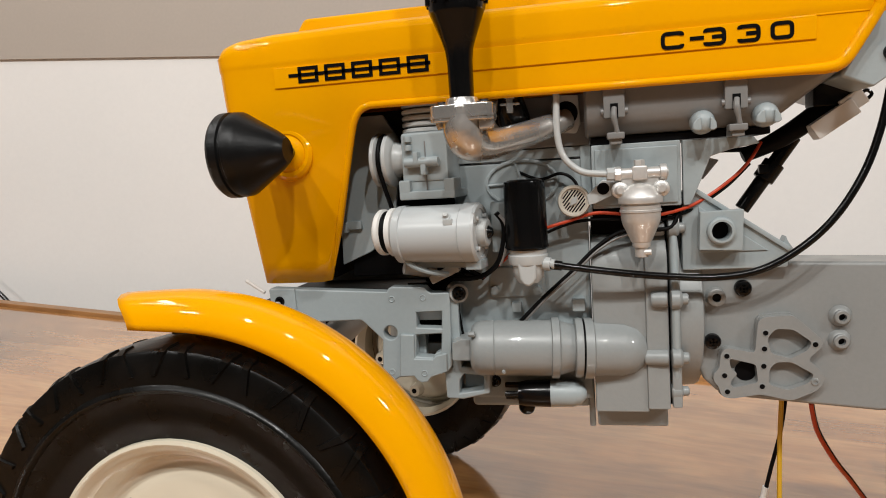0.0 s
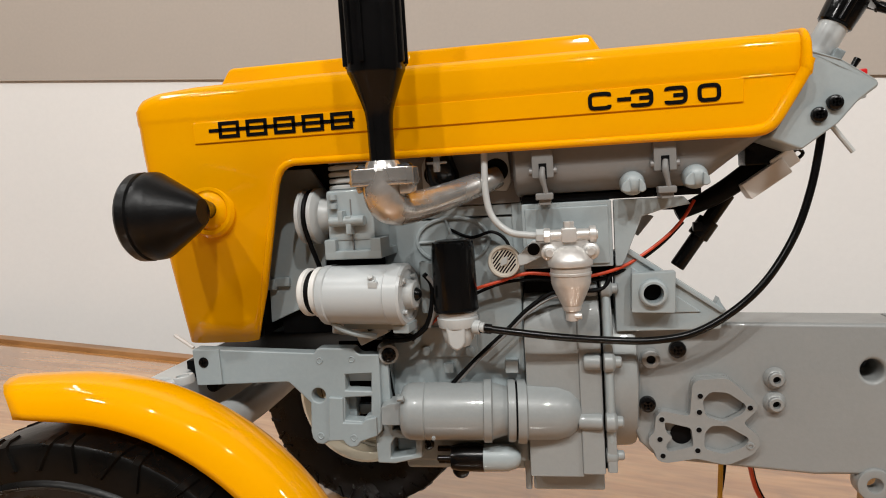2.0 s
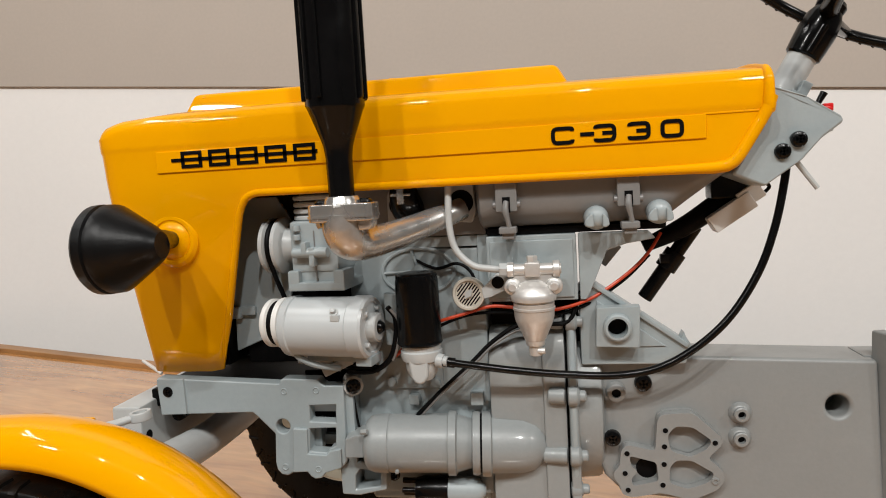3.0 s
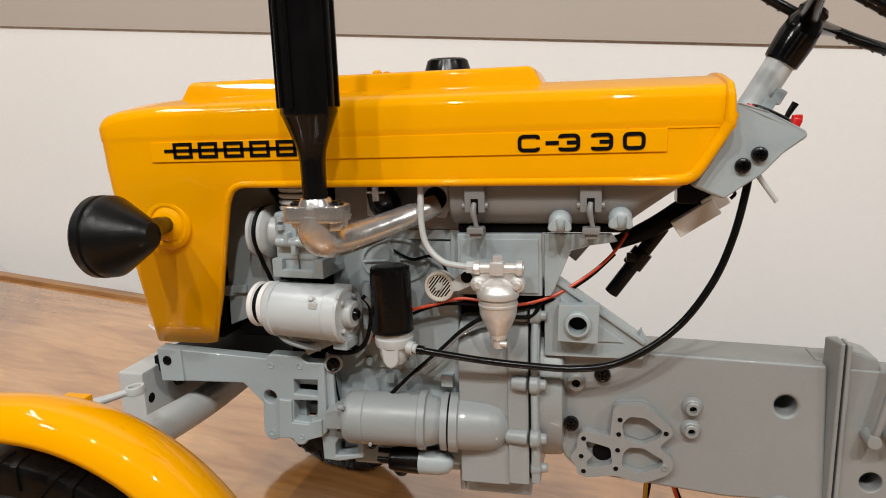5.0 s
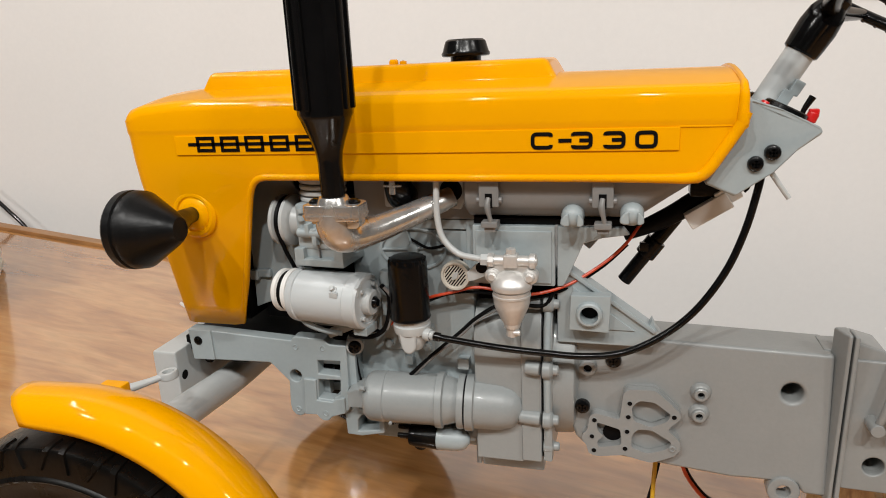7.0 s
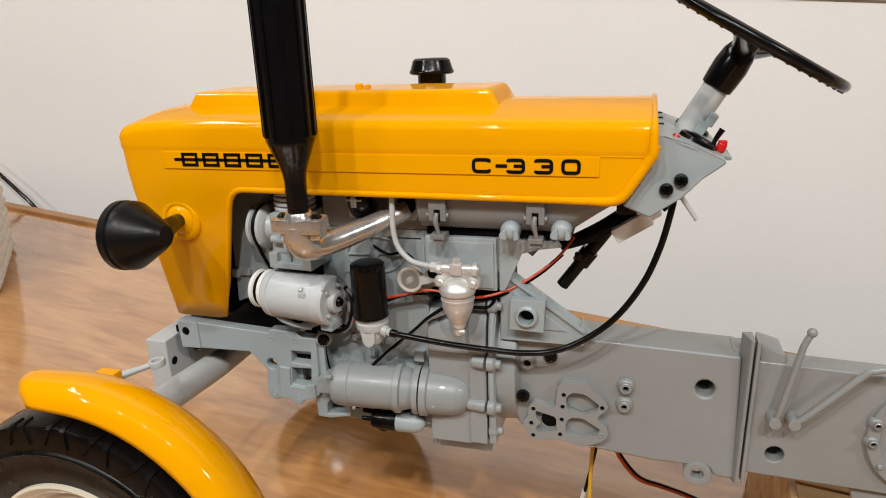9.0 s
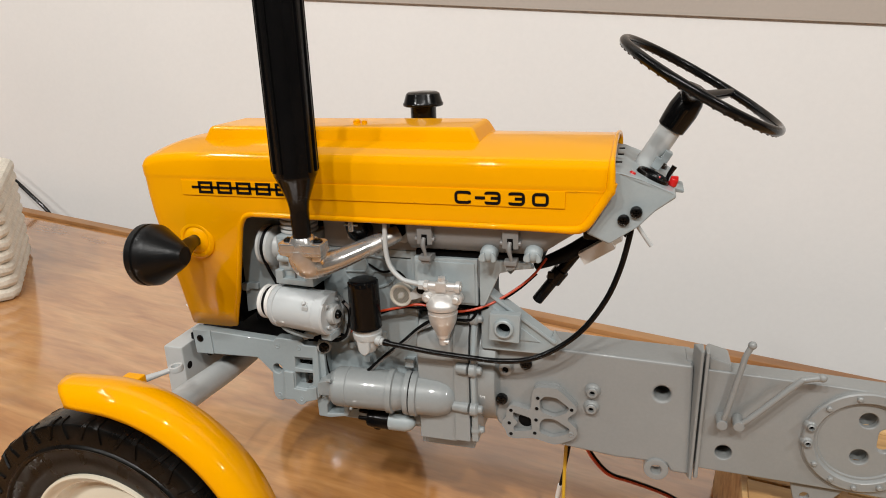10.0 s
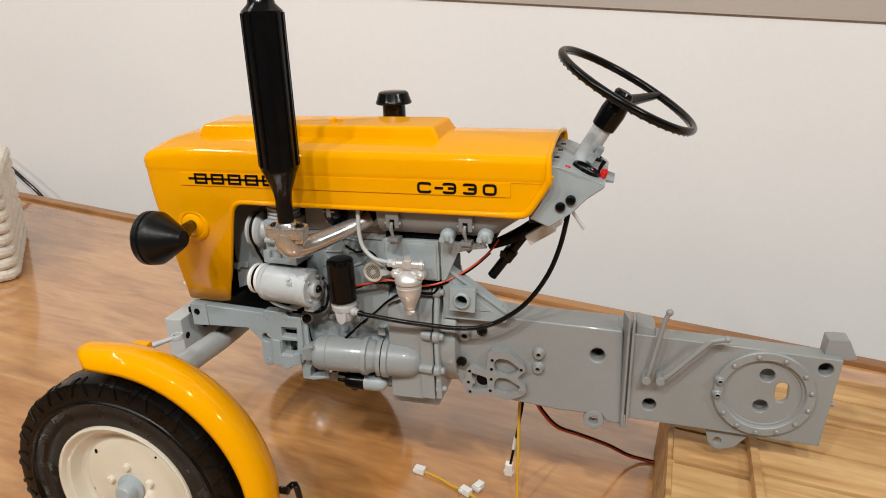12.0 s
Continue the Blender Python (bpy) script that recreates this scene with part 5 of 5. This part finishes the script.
part("tan_tube", rod((28, -16, 49), (36, -12, 47), 1.8, 12, 0.3), OFFWHITE, tractor)

# -- front axle and wheels --
axle = part("front_axle", tube([(3.0, -67, 31.4), (-1, -40, 28.0), (-4.0, -12, 24.0), (-4.0, 12, 24.0), (-1, 40, 28.0), (3.0, 67, 31.4)], 4.8, 22, 3), PALE, tractor, "pale grey tubular front axle")
for s in (-1, 1):
    part("axle_bolt_hole", lathe([(0, 0.8), (0.1, 0)], (1.6, s * 50.0, 34.0), (0.3, s * -0.1, 0.95), 12), DARK, axle)
    part("king_pin", rod((2.8, s * 67, 40.4), (0.4, s * 66, -3), 3.2, 22, 0.4), GREY, axle)
    part("stub", rod((0, s * 62, 0), (0, s * 82, 0), 3.6, 22, 0.3), GREY, axle)
    arm = part("steering_arm", tube([(-3.6, s * 61.6, 44.3), (-1.4, s * 59.1, 44.6), (2.0, s * 55.2, 45.0), (4.0, s * 52.9, 45.3)], [1.4, 1.2, 0.9, 0.85], 14, 5), PALE, axle, "pale steering arm with an eye")
    part("arm_eye", lathe([(-0.9, 1.5), (-1.0, 2.2), (-0.7, 2.4), (0.7, 2.4), (1.0, 2.2), (0.9, 1.5), (-0.9, 1.5)], (5.2, s * 51.3, 45.4), (-0.1, 0, 1), 28), PALE, arm)


def front_wheel(s):
    """A treaded tyre on a dished cream disc wheel with a grey hub; s is the side."""
    out = (0, s, 0)
    at = (0, s * 78.0, 0)
    rim = part("front_wheel", lathe([(-7.6, 27.6), (-8.4, 27.4), (-8.4, 26.4), (-6.6, 25.6), (-4.0, 24.9), (-3.8, 25.3), (6.6, 26.9), (7.4, 27.9), (8.6, 27.7), (8.9, 27.0), (8.6, 26.3), (7.6, 25.7), (7.0, 24.9), (6.8, 24.3), (5.6, 23.6), (3.6, 22.8), (2.7, 21.8), (2.6, 20.8), (3.2, 19.6), (4.0, 17.6), (4.4, 12.0), (4.6, 8.4), (4.7, 7.0), (4.7, 0)], at, out, 64, caps=False), CREAM, tractor, "cream dished disc wheel", smooth=40)
    tyre = part("tyre", lathe([(-7.8, 27.4), (-8.8, 29.4), (-9.5, 34.5), (-9.6, 37.6), (-9.2, 40.6), (-9.0, 42.6), (-8.7, 44.1), (-8.3, 44.7), (-7.4, 45.0), (-5.0, 45.2), (0, 45.5), (5.0, 45.2), (7.4, 45.0), (8.3, 44.7), (8.7, 44.1), (9.0, 42.6), (9.3, 40.4), (9.4, 38.6), (9.9, 38.2), (10.1, 37.7), (9.8, 37.2), (9.0, 36.8), (8.6, 34.6), (8.7, 33.0), (8.8, 31.8), (8.5, 30.4), (8.2, 29.0), (7.8, 27.4)], at, out, 72, loop=True), RUBBER, rim, "black rubber tyre with barred tread", smooth=33)
    n = 22
    for k in range(n):
        for half in (-1, 1):
            for leg in (-1, 1):
                a = 2 * math.pi * (k + (0.29 if half > 0 else 0.79)) / n
                bm = bmesh.new()
                rows = []
                for y, r, w, lag in ((5.0, 45.2, 1.15, 0.036), (7.4, 45.0, 1.15, 0.040), (8.45, 44.4, 1.2, 0.046), (8.95, 42.4, 1.0, 0.064), (9.25, 40.2, 0.75, 0.084)):
                    ring = []
                    for da, dr in ((-w / 45, -0.5), (-w * 0.55 / 45, 0.5), (w * 0.55 / 45, 0.5), (w / 45, -0.5)):
                        ang = a + leg * lag + da
                        rr = r + dr * (0.8 if y < 8 else 0.5)
                        yy = y + (dr * 1.1 if y > 8 else 0)
                        ring.append(bm.verts.new((rr * math.cos(ang), s * (78 + half * yy), rr * math.sin(ang))))
                    rows.append(ring)
                for p, q in zip(rows, rows[1:]):
                    for j in range(3):
                        bm.faces.new((p[j], p[j + 1], q[j + 1], q[j]))
                bm.faces.new(rows[0]), bm.faces.new(rows[-1])
                part("tread_bar", bm, RUBBER, tyre)
    part("wheel_hub", lathe([(3.8, 5.6), (5.6, 5.4), (6.0, 4.8), (6.5, 4.0), (9.0, 3.6), (9.8, 2.9), (10.0, 0)], at, out, 28), GREY, rim, "grey wheel hub")
    for k in range(5):
        a = 2 * math.pi * (k + 0.29) / 5
        part("wheel_nut", lathe([(3.4, 1.8), (5.2, 1.7), (5.9, 1.3), (6.1, 0)], (8.6 * math.cos(a), s * 78.0, 8.6 * math.sin(a)), out, 12), CREAM, rim)
        b = a + 0.5
        c = b + (0.26 if k == 1 else 0.0)
        part("rim_hole", lathe([(0, 0.9 if k == 1 else 0.45), (0.1, 0)], (18.4 * math.cos(c), s * 81.75, 18.4 * math.sin(c)), (0.3 * math.cos(c), 0.95 * s, 0.3 * math.sin(c)), 12), DARK, rim)
        part("disc_boss", lathe([(1.5, 3.2), (4.4, 2.8), (5.2, 2.4), (5.4, 1.2), (5.2, 0)], (17.4 * math.cos(b), s * 78, 17.4 * math.sin(b)), (0, -s, 0), 14), CREAM, rim)
        part("boss_hole", lathe([(0, 1.15), (0.1, 0)], (17.4 * math.cos(b), s * 72.55, 17.4 * math.sin(b)), (0, -s, 0), 12), DARK, rim)
    return rim


wheels = [front_wheel(-1), front_wheel(1)]


def mudguard(s):
    """A curved guard over the wheel, rolled down along its outer edge and curling at its front tip."""
    sect = [(11.2, 45.6), (11.4, 46.8), (10.2, 48.8), (7.0, 51.8), (3.5, 53.7), (0.2, 54.6), (-2.6, 54.5), (-4.8, 53.8), (-6.3, 52.5), (-7.2, 50.7), (-7.6, 49.0), (-7.6, 47.7)]
    bm, cols = bmesh.new(), []
    steps = 46
    for k in range(steps + 1):
        dip = max(0.0, (5 - k) / 5.0) ** 2
        ring = []
        for y, r in sect:
            back = max(0.0, -4.5 - y) ** 2 * 0.22 + max(0.0, y - 7.0) ** 2 * 0.16
            first = 105.9 - 4.6 * (11.4 - y) / 18.8 - back
            a = radians(first - (first + 10) * k / steps)
            rr = r + dip * 1.1
            yy = y
            ring.append(bm.verts.new((0.2 + rr * math.cos(a), s * (77.0 - yy), rr * math.sin(a))))
        cols.append(ring)
    for p, q in zip(cols, cols[1:]):
        for j in range(len(sect) - 1):
            bm.faces.new((p[j], p[j + 1], q[j + 1], q[j]))
    ob = part("mudguard", bm, YELLOW, tractor, "glossy yellow curved front mudguard", smooth=50)
    sh = ob.modifiers.new("thickness", "SOLIDIFY")
    sh.thickness, sh.offset = 0.0009, -1
    part("guard_nub", box(-2.6, 4.0, *sorted((s * 63.4, s * 67.6)), 46.4, 49.6, 0.6), YELLOW, ob)
    part("rear_stay", tube([(53.0, s * 68, -4), (56.0, s * 66, -2), (56.4, s * 64, -12)], 1.2, 10, 4), BLACK, ob)
    part("stay_bolt", rod((53.0, s * 72, 0.0), (57.0, s * 72, 0.0), 1.3, 12, 0.3), BLACK, ob)
    return ob


guards = [mudguard(-1), mudguard(1)]
# the far wheel hangs loose on its king pin and is turned outwards
for ob in (wheels[1], guards[1]):
    ob.matrix_basis = Matrix.Translation((0.0046, 0.0858, -0.0004)) @ Matrix.Rotation(radians(-11), 4, "Z") @ Matrix.Translation((0, -0.078, 0))

# ---- things on the desk ----
def pallet():
    """A low crate of thin pine boards that props up the tractor's rear: two stepped decks on end boards."""
    top = root("wooden_pallet", "raw pine crate boards propping up the tractor", "pallet", pose(0.2, 0.0, 0.0, 0, 0, -4))
    for x0, x1, z, n in ((-10.0, 19.0, 56.0, 5), (20.2, 190.0, 59.2, 6)):
        for k in range(n):
            y0 = -62 + k * 22.5
            part("plank", box(x0, x1, y0, y0 + 21.2 - 0.3 * (k % 3), z - 6, z - 0.5 * (k % 2), 0.7), PINE, top)
    for x0, x1, z in ((-12.0, -8.6, 55.0), (17.4, 20.8, 60.4), (186, 190, 58)):
        part("end_board", box(x0, x1, -64, 76, 0.2, z, 0.9), PINE, top)
    part("side_board", box(-9, 186, -60, -56.5, 0.2, 52, 0.6), PINE, top)
    part("side_board", box(-9, 186, 69, 72.5, 0.2, 52, 0.6), PINE, top)
    return top


pallet()


def cord_basket(x, y, w, h):
    """A square basket coiled of thick cream cord, one ring over the other."""
    top = root("cord_basket", "cream ribbed cord basket standing on the desk", "basket", pose(x * MM, y * MM, 0, 0, 0, 42))
    rows = 9
    pitch = h / rows
    for k in range(rows):
        half, r = w / 2 - 0.25 * k, pitch * 0.53
        line = []
        for cx, cy, a0 in ((1, -1, -90), (1, 1, 0), (-1, 1, 90), (-1, -1, 180)):
            for j in range(7):
                a = radians(a0 + 15 * j)
                line.append((cx * (half - 9) + 9 * math.cos(a), cy * (half - 9) + 9 * math.sin(a)))
        full = []
        for (ax, ay), (bx, by) in zip(line, line[1:] + line[:1]):
            n = max(1, int(math.hypot(bx - ax, by - ay) / 5))
            full += [(ax + (bx - ax) * j / n, ay + (by - ay) * j / n) for j in range(n)]
        wave = [pitch * (k + 0.55) + 0.3 * math.sin(1.9 * j + 2.3 * k) for j in range(len(full))]
        part("cord_ring", tube([(px, py, z) for (px, py), z in zip(full, wave)], [r * (1 + 0.06 * math.sin(2.7 * j + k)) for j in range(len(full))], 10, 1, True), WICKER, top)
    part("basket_liner", box(-w / 2 + 4.5, w / 2 - 4.5, -w / 2 + 4.5, w / 2 - 4.5, 0.3, h - 6, 6, 3), WICKER, top)
    return top


cord_basket(-351, 130, 112, 80)
cable = part("wall_cable", tube([(-560, 318, 86), (-500, 314, 50), (-462, 311, 27), (-442, 310, 13), (-424, 310, -2), (-410, 310, -22), (-400, 310, -60), (-396, 310, -140)], 1.8, 10, 6), BLACK)
tagged(cable, "thin black cable hanging behind the desk edge", "cable")


def wire_run(points, mat, label, r=0.58):
    ob = part("loose_wire", tube(points, r, 8, 7), mat)
    return tagged(ob, label, "wire", "loose wires under the tractor")


wire_run([(127.0, 1.0, 70), (127.4, 0.6, 52), (128.6, 0.2, 32), (130.0, 0, 12), (131.0, -3, 2.6), (130, -14, 0.9), (120, -34, 0.9), (104, -48, 0.9)], YELLOW_WIRE, "loose yellow wire hanging from the chassis", 0.66)
yellow = wire_run([(84.5, 11.4, 1.6), (92, 9.6, 1.2), (99, 6.6, 1.0), (106.5, 4.2, 1.6), (112, 0.5, 1.0), (118, -8, 0.9), (124, -22, 0.9)], YELLOW_WIRE, "loose yellow wire with white plugs lying on the desk", 0.66)
for (x, y, z), a in (((81.4, 12.0, 1.9), -8), ((106.0, 4.4, 1.9), -24), ((111.0, 9.4, 1.9), 64)):
    part("wire_plug", moved(joined(box(-2.6, 2.6, -1.7, 1.7, -1.6, 1.6, 0.3), box(-2.8, -0.8, -2.3, 2.3, -0.8, 0.8, 0.3)), Matrix.Translation((x, y, z)) @ Matrix.Rotation(radians(a), 4, "Z")), OFFWHITE, yellow, "small white wire plug")
greyw = wire_run([(128.6, 2, 70), (128.2, 3, 54), (126.8, 6, 38), (125.0, 8, 19)], DARK, "loose dark wire hanging from the chassis")
part("wire_plug", moved(joined(box(-1.7, 1.7, -1.4, 1.4, -6.4, 1.0, 0.3), box(-2.3, 2.3, -0.8, 0.8, -5.8, -4.2, 0.2)), Matrix.Translation((124.4, 8.2, 18.4)) @ Matrix.Rotation(radians(14), 4, "X")), OFFWHITE, greyw, "small white wire plug")
part("white_sleeve", rod((126.4, 6.6, 35), (125.8, 7.4, 28), 0.9, 12, 0.2), OFFWHITE, greyw)
RUN = [(133.0, -4, 64), (136.5, 0, 55), (143.3, 5.3, 45), (152, 17.3, 35), (160.5, 29.5, 25), (169, 41, 15), (178, 51, 5), (187, 55, 1.2), (199, 54.4, 0.9), (214, 52, 0.9)]
wire_run(RUN, RED_WIRE, "loose red wire lying on the desk")
wire_run([(x + 0.5, y + 1.1, z + 0.1) for x, y, z in RUN], DARK, "loose black wire lying on the desk beside the red one")
